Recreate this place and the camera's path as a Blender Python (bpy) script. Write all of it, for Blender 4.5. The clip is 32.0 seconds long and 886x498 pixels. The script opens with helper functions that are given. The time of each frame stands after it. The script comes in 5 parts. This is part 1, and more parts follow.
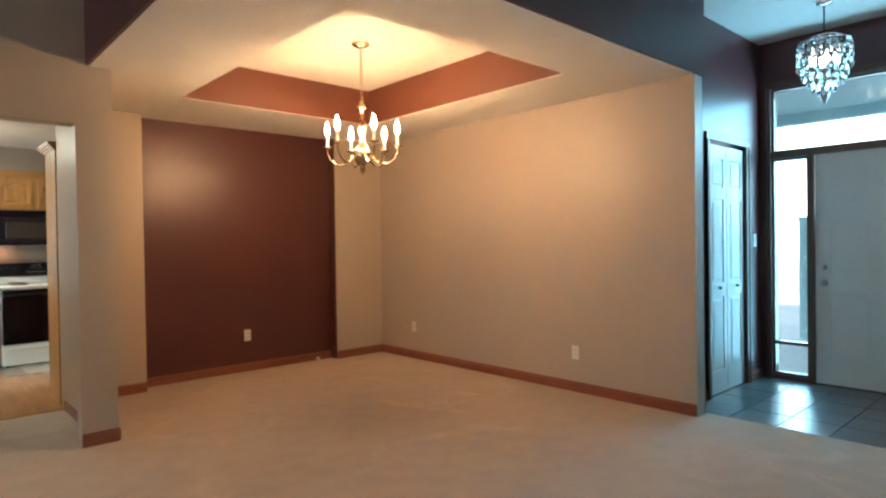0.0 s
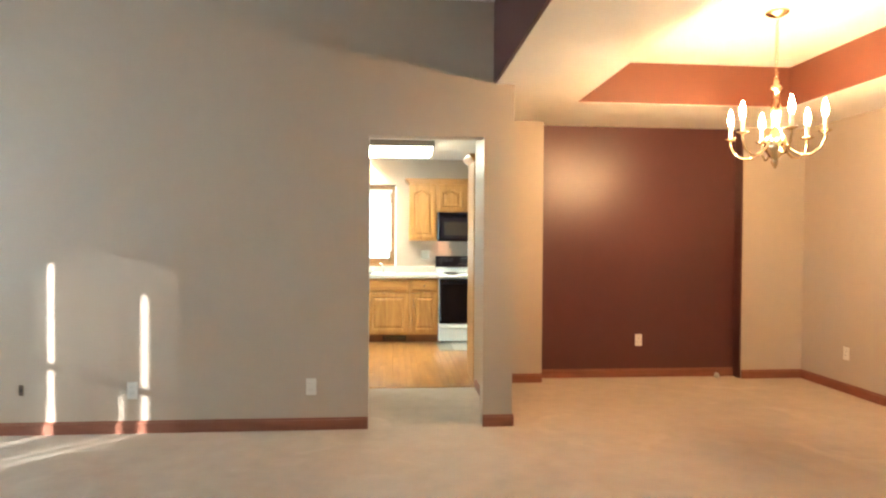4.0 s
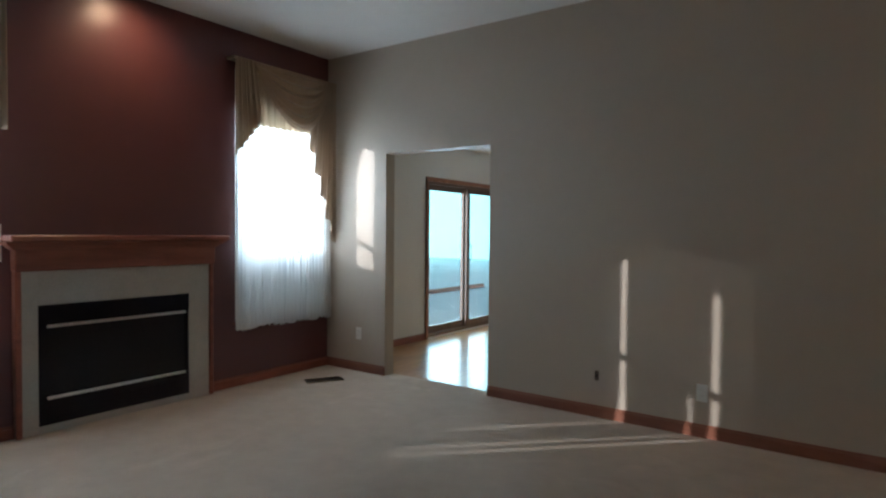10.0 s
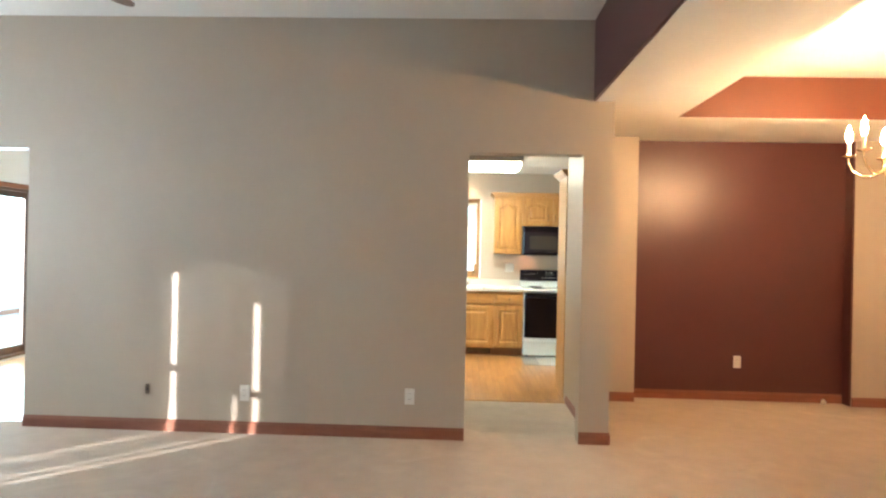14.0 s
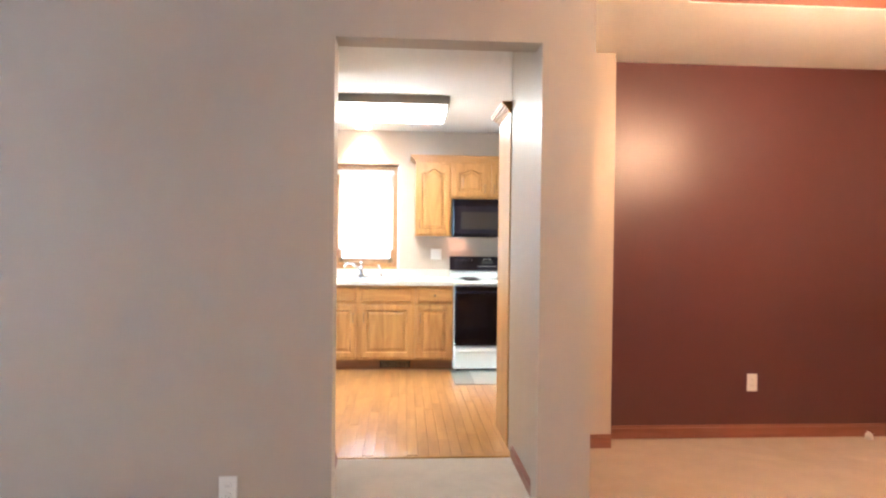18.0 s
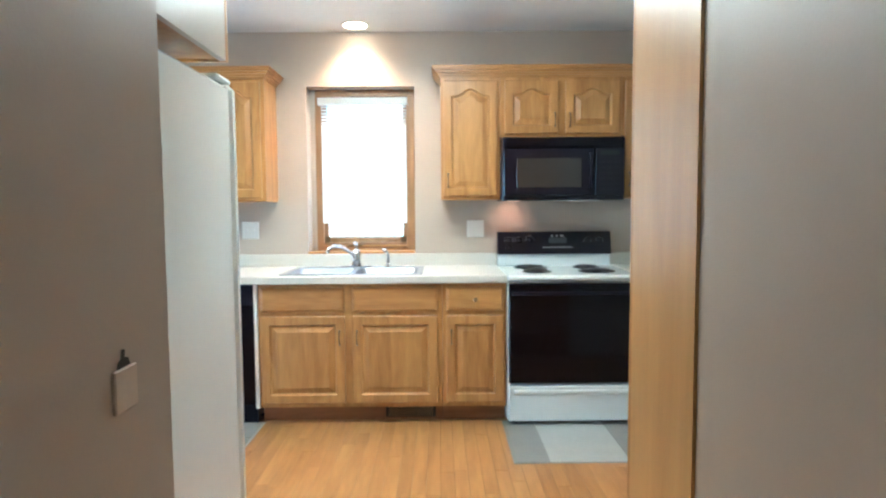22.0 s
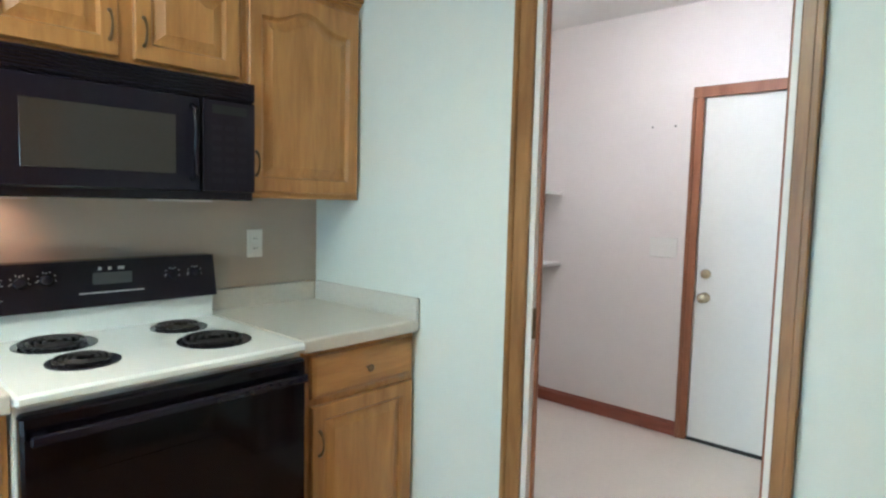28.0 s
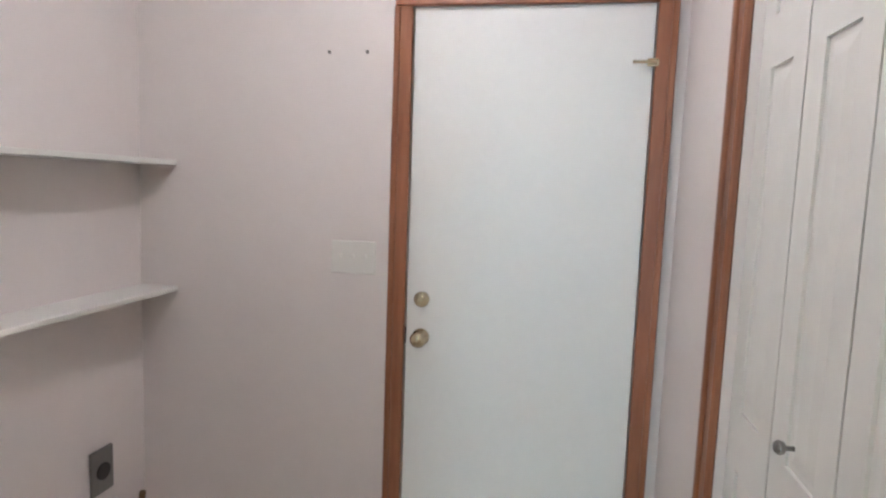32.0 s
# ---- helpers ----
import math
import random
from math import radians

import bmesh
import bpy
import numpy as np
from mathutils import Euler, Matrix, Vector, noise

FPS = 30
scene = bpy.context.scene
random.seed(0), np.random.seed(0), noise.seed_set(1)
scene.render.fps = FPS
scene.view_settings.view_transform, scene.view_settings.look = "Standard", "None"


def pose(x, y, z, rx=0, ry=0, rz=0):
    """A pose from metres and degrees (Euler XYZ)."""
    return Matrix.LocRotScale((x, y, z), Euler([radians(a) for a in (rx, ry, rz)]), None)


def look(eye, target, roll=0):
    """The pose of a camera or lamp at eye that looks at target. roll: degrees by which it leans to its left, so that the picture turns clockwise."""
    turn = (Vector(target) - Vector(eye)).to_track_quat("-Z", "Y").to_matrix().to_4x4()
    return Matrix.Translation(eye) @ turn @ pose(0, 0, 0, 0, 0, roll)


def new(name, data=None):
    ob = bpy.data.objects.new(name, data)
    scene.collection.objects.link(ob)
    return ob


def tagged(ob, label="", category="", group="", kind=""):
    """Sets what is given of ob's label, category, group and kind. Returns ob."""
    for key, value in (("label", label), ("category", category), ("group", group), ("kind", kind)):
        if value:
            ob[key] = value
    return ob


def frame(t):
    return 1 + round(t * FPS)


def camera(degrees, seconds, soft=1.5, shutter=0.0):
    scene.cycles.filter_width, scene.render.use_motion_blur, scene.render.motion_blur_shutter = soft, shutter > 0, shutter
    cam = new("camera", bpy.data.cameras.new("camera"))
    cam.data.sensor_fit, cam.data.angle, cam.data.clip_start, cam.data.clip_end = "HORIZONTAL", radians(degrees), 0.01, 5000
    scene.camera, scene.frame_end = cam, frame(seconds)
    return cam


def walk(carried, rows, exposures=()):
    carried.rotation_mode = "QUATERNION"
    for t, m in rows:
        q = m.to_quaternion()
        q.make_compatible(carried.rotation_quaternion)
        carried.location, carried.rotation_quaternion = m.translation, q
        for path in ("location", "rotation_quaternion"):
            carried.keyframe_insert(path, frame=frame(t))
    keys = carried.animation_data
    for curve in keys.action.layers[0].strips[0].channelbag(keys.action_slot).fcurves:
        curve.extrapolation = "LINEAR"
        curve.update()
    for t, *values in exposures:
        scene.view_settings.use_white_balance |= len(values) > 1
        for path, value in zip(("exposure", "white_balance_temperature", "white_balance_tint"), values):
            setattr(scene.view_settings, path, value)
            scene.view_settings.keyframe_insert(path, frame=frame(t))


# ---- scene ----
cam = camera(73.0, 32.0, soft=2.3)
# seconds, eye, target, roll
PATH = [
    (0, (0.345, 0.346, 1.279), (1.690, 1.825, 1.255), -0.87),
    (0.5, (0.315, 0.369, 1.271), (1.599, 1.902, 1.260), -0.80),
    (1, (0.296, 0.377, 1.266), (1.508, 1.969, 1.265), -0.67),
    (1.5, (0.305, 0.367, 1.268), (1.416, 2.030, 1.275), -0.47),
    (2, (0.313, 0.347, 1.279), (1.308, 2.082, 1.285), -0.40),
    (2.5, (0.355, 0.357, 1.299), (1.207, 2.166, 1.301), -0.25),
    (4.5, (0.569, 0.512, 1.333), (0.508, 2.511, 1.297), 0.51),
    (5, (0.381, 0.505, 1.316), (0.136, 2.490, 1.276), 0.55),
    (5.5, (0.208, 0.468, 1.308), (-0.206, 2.424, 1.273), 0.40),
    (6, (0.046, 0.411, 1.326), (-0.523, 2.328, 1.276), 0.30),
    (6.5, (-0.099, 0.349, 1.347), (-0.815, 2.216, 1.285), 0.36),
    (7, (-0.206, 0.333, 1.357), (-1.070, 2.136, 1.282), 0.38),
    (7.5, (-0.288, 0.448, 1.345), (-1.323, 2.157, 1.263), 0.21),
    (8, (-0.305, 0.536, 1.329), (-1.492, 2.144, 1.247), 0.02),
    (8.5, (-0.318, 0.606, 1.318), (-1.602, 2.138, 1.241), -0.05),
    (9, (-0.330, 0.634, 1.315), (-1.642, 2.142, 1.244), 0.07),
    (9.5, (-0.338, 0.610, 1.319), (-1.608, 2.153, 1.256), 0.26),
    (10, (-0.342, 0.540, 1.332), (-1.503, 2.167, 1.276), 0.54),
    (10.5, (-0.321, 0.441, 1.354), (-1.319, 2.174, 1.304), 0.71),
    (11, (-0.233, 0.360, 1.377), (-1.061, 2.181, 1.335), 1.05),
    (11.5, (-0.102, 0.391, 1.383), (-0.787, 2.270, 1.354), 1.11),
    (12, (0.033, 0.405, 1.385), (-0.491, 2.335, 1.367), 1.17),
    (12.5, (0.117, 0.424, 1.380), (-0.243, 2.391, 1.378), 1.20),
    (13, (0.213, 0.443, 1.379), (-0.020, 2.429, 1.383), 1.26),
    (13.5, (0.311, 0.430, 1.376), (0.166, 2.425, 1.380), 1.24),
    (14, (0.351, 0.422, 1.362), (0.280, 2.420, 1.364), 1.23),
    (14.5, (0.362, 0.448, 1.340), (0.353, 2.448, 1.339), 1.34),
    (16.5, (0.553, 1.445, 1.281), (0.646, 3.443, 1.282), 1.34),
    (17, (0.584, 1.756, 1.268), (0.700, 3.752, 1.265), 1.30),
    (17.5, (0.619, 2.044, 1.260), (0.744, 4.040, 1.247), 1.19),
    (18, (0.652, 2.371, 1.277), (0.779, 4.366, 1.248), 0.64),
    (18.5, (0.658, 2.738, 1.282), (0.797, 4.732, 1.237), 0.23),
    (19, (0.646, 3.067, 1.287), (0.809, 5.059, 1.227), 0.07),
    (19.5, (0.685, 3.353, 1.282), (0.842, 5.345, 1.205), -0.06),
    (20, (0.740, 3.611, 1.272), (0.876, 5.605, 1.183), -0.14),
    (20.5, (0.756, 3.922, 1.271), (0.875, 5.915, 1.168), -0.42),
    (21, (0.753, 4.187, 1.260), (0.846, 6.182, 1.150), -0.44),
    (21.5, (0.768, 4.500, 1.259), (0.811, 6.496, 1.139), -0.36),
    (22, (0.745, 4.752, 1.258), (0.756, 6.748, 1.127), -0.40),
    (22.5, (0.721, 5.022, 1.262), (0.721, 7.016, 1.118), -0.50),
    (23, (0.717, 5.299, 1.263), (0.725, 7.292, 1.098), -0.69),
    (23.5, (0.721, 5.529, 1.275), (0.771, 7.519, 1.083), -0.85),
    (24, (0.730, 5.763, 1.289), (0.865, 7.745, 1.058), -1.00),
    (24.5, (0.766, 5.982, 1.296), (1.026, 7.948, 1.032), -0.94),
    (25, (0.810, 6.223, 1.295), (1.253, 8.152, 1.006), -0.86),
    (25.5, (0.833, 6.360, 1.295), (1.508, 8.220, 1.005), -0.75),
    (26, (0.815, 6.464, 1.294), (1.766, 8.202, 1.020), -0.70),
    (26.5, (0.728, 6.597, 1.281), (1.964, 8.155, 1.069), 0.14),
    (28.5, (0.937, 6.626, 1.337), (2.460, 7.912, 1.171), 1.32),
    (29, (1.120, 6.767, 1.317), (2.739, 7.929, 1.155), 0.92),
    (29.5, (1.293, 6.893, 1.303), (3.018, 7.895, 1.152), 0.69),
    (30, (1.473, 7.031, 1.305), (3.295, 7.842, 1.148), 1.30),
    (30.5, (1.716, 7.177, 1.308), (3.598, 7.831, 1.141), 1.56),
    (31, (1.952, 7.274, 1.313), (3.876, 7.792, 1.138), 1.67),
    (31.5, (2.134, 7.314, 1.328), (4.080, 7.734, 1.140), 1.77),
    (32, (2.266, 7.324, 1.346), (4.222, 7.687, 1.138), 2.08),
]
walk(cam, [(t, look(eye, target, roll)) for t, eye, target, roll in PATH],
     exposures=[(0, 1.0, 6400, 17), (1, 1.28, 6350, 16), (2.5, 1.5, 6350, 14), (4.5, 2.1, 6350, 9), (5, 2.05, 6350, 8), (6, 1.25, 6200, 9), (7.5, 0.4, 5920, 12), (9, -0.1, 5950, 12), (10, -0.15, 6000, 12),
                (11, -0.05, 5900, 11), (12, 0.45, 6050, 12), (13, 1.35, 6250, 14), (14, 1.95, 6200, 12), (14.5, 2.05, 6150, 12), (16.5, 2.3, 5900, 17), (17, 2.36, 5850, 18), (18, 2.22, 5650, 23), (19, 2.17, 5550, 23), (20, 1.97, 5400, 20), (21, 1.75, 5250, 13),
                (23, 1.22, 4950, 12), (24, 1.15, 4900, 12), (25, 1.12, 4950, 12), (26, 1.26, 5050, 11), (26.5, 1.30, 5150, 11), (28.5, 1.22, 5650, 12), (29, 1.21, 5700, 13), (30, 0.95, 5900, 16), (31, 0.95, 5850, 15), (32, 0.85, 5850, 16)])

# ---- daylight ----
SUN_EL = radians(11.9)
SUN_DIR = Vector((0.711, 0.704, 0)).normalized()
world = bpy.data.worlds.new("sky")
scene.world = world
world.use_nodes = True
wt = world.node_tree
sky = wt.nodes.new("ShaderNodeTexSky")
sky.sky_type = "NISHITA"
sky.sun_disc = False
sky.sun_elevation = SUN_EL
sky.sun_rotation = math.atan2(-SUN_DIR.x, -SUN_DIR.y)
wt.links.new(sky.outputs[0], wt.nodes["Background"].inputs[0])
wt.nodes["Background"].inputs[1].default_value = 0.15
sun = new("sun", bpy.data.lights.new("sun", "SUN"))
sun.data.energy = 5.0
sun.data.angle = radians(0.4)
sun.data.color = (1.0, 0.96, 0.89)
travel = Vector((SUN_DIR.x * math.cos(SUN_EL), SUN_DIR.y * math.cos(SUN_EL), -math.sin(SUN_EL)))
sun.matrix_world = Matrix.Translation((-20, -20, 8)) @ travel.to_track_quat("-Z", "Y").to_matrix().to_4x4()


def area_lamp(name, eye, target, sx, sy, watts, color):
    la = bpy.data.lights.new(name, "AREA")
    la.shape, la.size, la.size_y, la.energy, la.color = "RECTANGLE", sx, sy, watts, color
    ob = new(name, la)
    ob.matrix_world = look(eye, target)
    return ob


def spot_lamp(name, eye, target, watts, degrees, color, blend=0.6):
    la = bpy.data.lights.new(name, "SPOT")
    la.energy, la.spot_size, la.spot_blend, la.color, la.shadow_soft_size = watts, radians(degrees), blend, color, 0.04
    ob = new(name, la)
    ob.matrix_world = look(eye, target)
    return ob


DAY = (0.72, 0.90, 1.0)
BLUE = (0.26, 0.74, 1.0)
# sky light that comes in at the real openings
area_lamp("window_light", (-4.87, 4.15, 1.75), (0, 4.15, 1.2), 1.0, 1.4, 42, DAY)
area_lamp("window_light", (-4.87, 1.33, 1.75), (0, 1.33, 1.2), 1.0, 1.4, 42, DAY)
area_lamp("sliding_door_light", (-4.96, 7.30, 1.05), (0, 7.30, 0.85), 1.7, 1.9, 60, (0.60, 0.87, 1.0))
area_lamp("sidelight_light", (6.32, 2.20, 1.05), (0, 2.20, 0.6), 0.26, 1.9, 12, BLUE)
area_lamp("transom_light", (6.32, 1.52, 2.31), (0, 1.52, 1.4), 1.55, 0.48, 19, BLUE)
area_lamp("kitchen_window_light", (0.22, 9.11, 1.46), (0.22, 0, 1.0), 0.5, 0.75, 7, DAY)
# recessed cans
WARM = (1.0, 0.62, 0.32)
spot_lamp("can_light", (-4.37, 2.73, 2.995), (-4.73, 2.73, 2.2), 25, 134, (1.0, 0.66, 0.38), 1.0)
spot_lamp("microwave_light", (1.225, 8.69, 1.295), (1.215, 8.85, 1.17), 0.9, 110, (1.0, 0.50, 0.28), 1.0)
spot_lamp("can_light", (0.21, 8.70, 2.44), (0.21, 8.87, 0.0), 40, 115, WARM, 0.8)


# ---- materials ----
def mat(name, color, rough=0.6, metal=0.0, var=0.06, scale=6.0, bump=0.0, bump_scale=60.0, spec=0.5, coat=0.0, stretch=None):
    """Paint-like surface: two scales of variation in tone and a fine relief."""
    m = bpy.data.materials.new(name)
    m.use_nodes = True
    nt = m.node_tree
    b = nt.nodes["Principled BSDF"]
    b.inputs["Roughness"].default_value = rough
    b.inputs["Metallic"].default_value = metal
    b.inputs["Specular IOR Level"].default_value = spec
    b.inputs["Coat Weight"].default_value = coat
    tc = nt.nodes.new("ShaderNodeTexCoord")
    src = tc.outputs["Object"]
    if stretch:
        mp = nt.nodes.new("ShaderNodeMapping")
        mp.inputs["Scale"].default_value = stretch
        nt.links.new(src, mp.inputs[0])
        src = mp.outputs[0]
    n1 = nt.nodes.new("ShaderNodeTexNoise")
    n1.inputs["Scale"].default_value, n1.inputs["Detail"].default_value = scale, 6
    n2 = nt.nodes.new("ShaderNodeTexNoise")
    n2.inputs["Scale"].default_value, n2.inputs["Detail"].default_value = scale * 9, 3
    nt.links.new(src, n1.inputs[0])
    nt.links.new(src, n2.inputs[0])
    add = nt.nodes.new("ShaderNodeMath")
    add.operation = "ADD"
    nt.links.new(n1.outputs[0], add.inputs[0])
    nt.links.new(n2.outputs[0], add.inputs[1])
    ramp = nt.nodes.new("ShaderNodeMapRange")
    ramp.inputs[1].default_value, ramp.inputs[2].default_value = 0.6, 1.4
    ramp.inputs[3].default_value, ramp.inputs[4].default_value = 1 - var, 1 + var
    nt.links.new(add.outputs[0], ramp.inputs[0])
    mul = nt.nodes.new("ShaderNodeVectorMath")
    mul.operation = "SCALE"
    mul.inputs[0].default_value = color
    nt.links.new(ramp.outputs[0], mul.inputs["Scale"])
    nt.links.new(mul.outputs[0], b.inputs["Base Color"])
    if bump:
        n3 = nt.nodes.new("ShaderNodeTexNoise")
        n3.inputs["Scale"].default_value, n3.inputs["Detail"].default_value = bump_scale, 4
        nt.links.new(tc.outputs["Object"], n3.inputs[0])
        bp = nt.nodes.new("ShaderNodeBump")
        bp.inputs["Strength"].default_value, bp.inputs["Distance"].default_value = bump, 0.004
        nt.links.new(n3.outputs[0], bp.inputs["Height"])
        nt.links.new(bp.outputs[0], b.inputs["Normal"])
    return m


def wood(name, dark, light, axis="z", rough=0.4, grain=14.0, coat=0.15, per_piece=0.0):
    """Stained wood with long grain along one axis."""
    m = bpy.data.materials.new(name)
    m.use_nodes = True
    nt = m.node_tree
    b = nt.nodes["Principled BSDF"]
    b.inputs["Roughness"].default_value = rough
    b.inputs["Coat Weight"].default_value = coat
    b.inputs["Coat Roughness"].default_value = 0.25
    tc = nt.nodes.new("ShaderNodeTexCoord")
    geo = nt.nodes.new("ShaderNodeNewGeometry")
    mp = nt.nodes.new("ShaderNodeMapping")
    sc = {"x": (0.12, 1, 1), "y": (1, 0.12, 1), "z": (1, 1, 0.12)}[axis]
    mp.inputs["Scale"].default_value = sc
    oi = nt.nodes.new("ShaderNodeObjectInfo")
    off = nt.nodes.new("ShaderNodeVectorMath")
    off.operation = "ADD"
    nt.links.new(geo.outputs["Position"], off.inputs[0])
    if per_piece:
        sp = nt.nodes.new("ShaderNodeVectorMath")
        sp.operation = "SCALE"
        sp.inputs[0].default_value = (17.0, 9.0, 23.0)
        nt.links.new(oi.outputs["Random"], sp.inputs["Scale"])
        nt.links.new(sp.outputs[0], off.inputs[1])
    nt.links.new(off.outputs[0], mp.inputs[0])
    n1 = nt.nodes.new("ShaderNodeTexNoise")
    n1.inputs["Scale"].default_value, n1.inputs["Detail"].default_value, n1.inputs["Distortion"].default_value = grain, 8, 0.8
    n2 = nt.nodes.new("ShaderNodeTexNoise")
    n2.inputs["Scale"].default_value, n2.inputs["Detail"].default_value = grain * 7, 4
    nt.links.new(mp.outputs[0], n1.inputs[0])
    nt.links.new(mp.outputs[0], n2.inputs[0])
    mixf = nt.nodes.new("ShaderNodeMath")
    mixf.operation = "MULTIPLY_ADD"
    mixf.inputs[1].default_value, mixf.inputs[2].default_value = 0.28, 0.0
    nt.links.new(n2.outputs[0], mixf.inputs[0])
    add = nt.nodes.new("ShaderNodeMath")
    add.operation = "MULTIPLY_ADD"
    add.inputs[1].default_value = 0.92
    nt.links.new(n1.outputs[0], add.inputs[0])
    nt.links.new(mixf.outputs[0], add.inputs[2])
    fac = add
    if per_piece:
        pp = nt.nodes.new("ShaderNodeMath")
        pp.operation = "MULTIPLY_ADD"
        pp.inputs[1].default_value = per_piece
        nt.links.new(oi.outputs["Random"], pp.inputs[0])
        nt.links.new(add.outputs[0], pp.inputs[2])
        sub = nt.nodes.new("ShaderNodeMath")
        sub.operation = "SUBTRACT"
        sub.inputs[1].default_value = per_piece / 2
        nt.links.new(pp.outputs[0], sub.inputs[0])
        fac = sub
    cr = nt.nodes.new("ShaderNodeValToRGB")
    cr.color_ramp.elements[0].position, cr.color_ramp.elements[1].position = 0.35, 0.85
    cr.color_ramp.elements[0].color = (*dark, 1)
    cr.color_ramp.elements[1].color = (*light, 1)
    nt.links.new(fac.outputs[0], cr.inputs[0])
    nt.links.new(cr.outputs[0], b.inputs["Base Color"])
    bp = nt.nodes.new("ShaderNodeBump")
    bp.inputs["Strength"].default_value, bp.inputs["Distance"].default_value = 0.15, 0.002
    nt.links.new(n2.outputs[0], bp.inputs["Height"])
    nt.links.new(bp.outputs[0], b.inputs["Normal"])
    return m


def glow(name, color, strength):
    m = bpy.data.materials.new(name)
    m.use_nodes = True
    b = m.node_tree.nodes["Principled BSDF"]
    b.inputs["Base Color"].default_value = (0.8, 0.8, 0.8, 1)
    b.inputs["Emission Color"].default_value = (*color, 1)
    b.inputs["Emission Strength"].default_value = strength
    return m


def glass(name, color=(1, 1, 1), rough=0.0):
    m = bpy.data.materials.new(name)
    m.use_nodes = True
    b = m.node_tree.nodes["Principled BSDF"]
    b.inputs["Base Color"].default_value = (*color, 1)
    b.inputs["Transmission Weight"].default_value = 1
    b.inputs["Roughness"].default_value = rough
    return m


def pane_mat():
    m = bpy.data.materials.new("window_glass")
    m.use_nodes = True
    nt = m.node_tree
    out = nt.nodes["Material Output"]
    tr = nt.nodes.new("ShaderNodeBsdfTransparent")
    gl = nt.nodes.new("ShaderNodeBsdfGlossy")
    gl.inputs["Roughness"].default_value = 0.02
    mx = nt.nodes.new("ShaderNodeMixShader")
    mx.inputs[0].default_value = 0.05
    nt.links.new(tr.outputs[0], mx.inputs[1])
    nt.links.new(gl.outputs[0], mx.inputs[2])
    nt.links.new(mx.outputs[0], out.inputs[0])
    return m


def cloth(name, color, clear, trans=0.5):
    """Thin fabric: part of the light goes straight through the weave, part is scattered through it."""
    m = bpy.data.materials.new(name)
    m.use_nodes = True
    nt = m.node_tree
    out = nt.nodes["Material Output"]
    b = nt.nodes["Principled BSDF"]
    b.inputs["Base Color"].default_value = (*color, 1)
    b.inputs["Roughness"].default_value = 0.9
    b.inputs["Sheen Weight"].default_value = 0.3
    tl = nt.nodes.new("ShaderNodeBsdfTranslucent")
    tl.inputs[0].default_value = (*color, 1)
    m1 = nt.nodes.new("ShaderNodeMixShader")
    m1.inputs[0].default_value = trans
    nt.links.new(b.outputs[0], m1.inputs[1])
    nt.links.new(tl.outputs[0], m1.inputs[2])
    tr = nt.nodes.new("ShaderNodeBsdfTransparent")
    m2 = nt.nodes.new("ShaderNodeMixShader")
    m2.inputs[0].default_value = clear
    nt.links.new(m1.outputs[0], m2.inputs[1])
    nt.links.new(tr.outputs[0], m2.inputs[2])
    nt.links.new(m2.outputs[0], out.inputs[0])
    return m


M_TAUPE = mat("taupe_paint", (0.455, 0.385, 0.312), 0.45, var=0.025, scale=1.2, bump=0.12, bump_scale=140)
M_BURG_DINING = mat("dining_burgundy_paint", (0.094, 0.029, 0.029), 0.34, var=0.06, scale=1.0, bump=0.10, bump_scale=140)
M_BRICK = mat("brick_red_paint", (0.140, 0.047, 0.027), 0.45, var=0.05, scale=1.0, bump=0.10, bump_scale=140)
M_BURG = mat("burgundy_paint", (0.104, 0.034, 0.035), 0.35, var=0.06, scale=1.0, bump=0.10, bump_scale=140)
M_CEIL = mat("ceiling_white", (0.78, 0.77, 0.74), 0.9, var=0.03, scale=5, bump=0.5, bump_scale=45)
M_AQUA = mat("pale_aqua_paint", (0.685, 0.735, 0.685), 0.5, var=0.02, scale=1.5, bump=0.12, bump_scale=140)
M_LAUN = mat("laundry_white_paint", (0.74, 0.69, 0.665), 0.5, var=0.02, scale=1.5, bump=0.12, bump_scale=140)
M_NOOK = mat("nook_white_paint", (0.72, 0.69, 0.65), 0.55, var=0.02, scale=1.5, bump=0.12, bump_scale=140)
M_CARPET = mat("beige_carpet", (0.50, 0.415, 0.338), 0.95, var=0.09, scale=0.8, bump=0.5, bump_scale=420, spec=0.1)


def wear(m, scale, lo, hi, gain):
    """Pale, matted patches with a shape of their own on a soft floor covering."""
    nt = m.node_tree
    b = nt.nodes["Principled BSDF"]
    src = b.inputs["Base Color"].links[0].from_socket
    geo = nt.nodes.new("ShaderNodeNewGeometry")
    n = nt.nodes.new("ShaderNodeTexNoise")
    n.inputs["Scale"].default_value, n.inputs["Detail"].default_value, n.inputs["Distortion"].default_value = scale, 5, 1.2
    nt.links.new(geo.outputs["Position"], n.inputs[0])
    r = nt.nodes.new("ShaderNodeMapRange")
    r.inputs[1].default_value, r.inputs[2].default_value, r.inputs[3].default_value, r.inputs[4].default_value = lo, hi, 1.0, gain
    nt.links.new(n.outputs[0], r.inputs[0])
    v = nt.nodes.new("ShaderNodeVectorMath")
    v.operation = "SCALE"
    nt.links.new(src, v.inputs[0])
    nt.links.new(r.outputs[0], v.inputs["Scale"])
    nt.links.new(v.outputs[0], b.inputs["Base Color"])


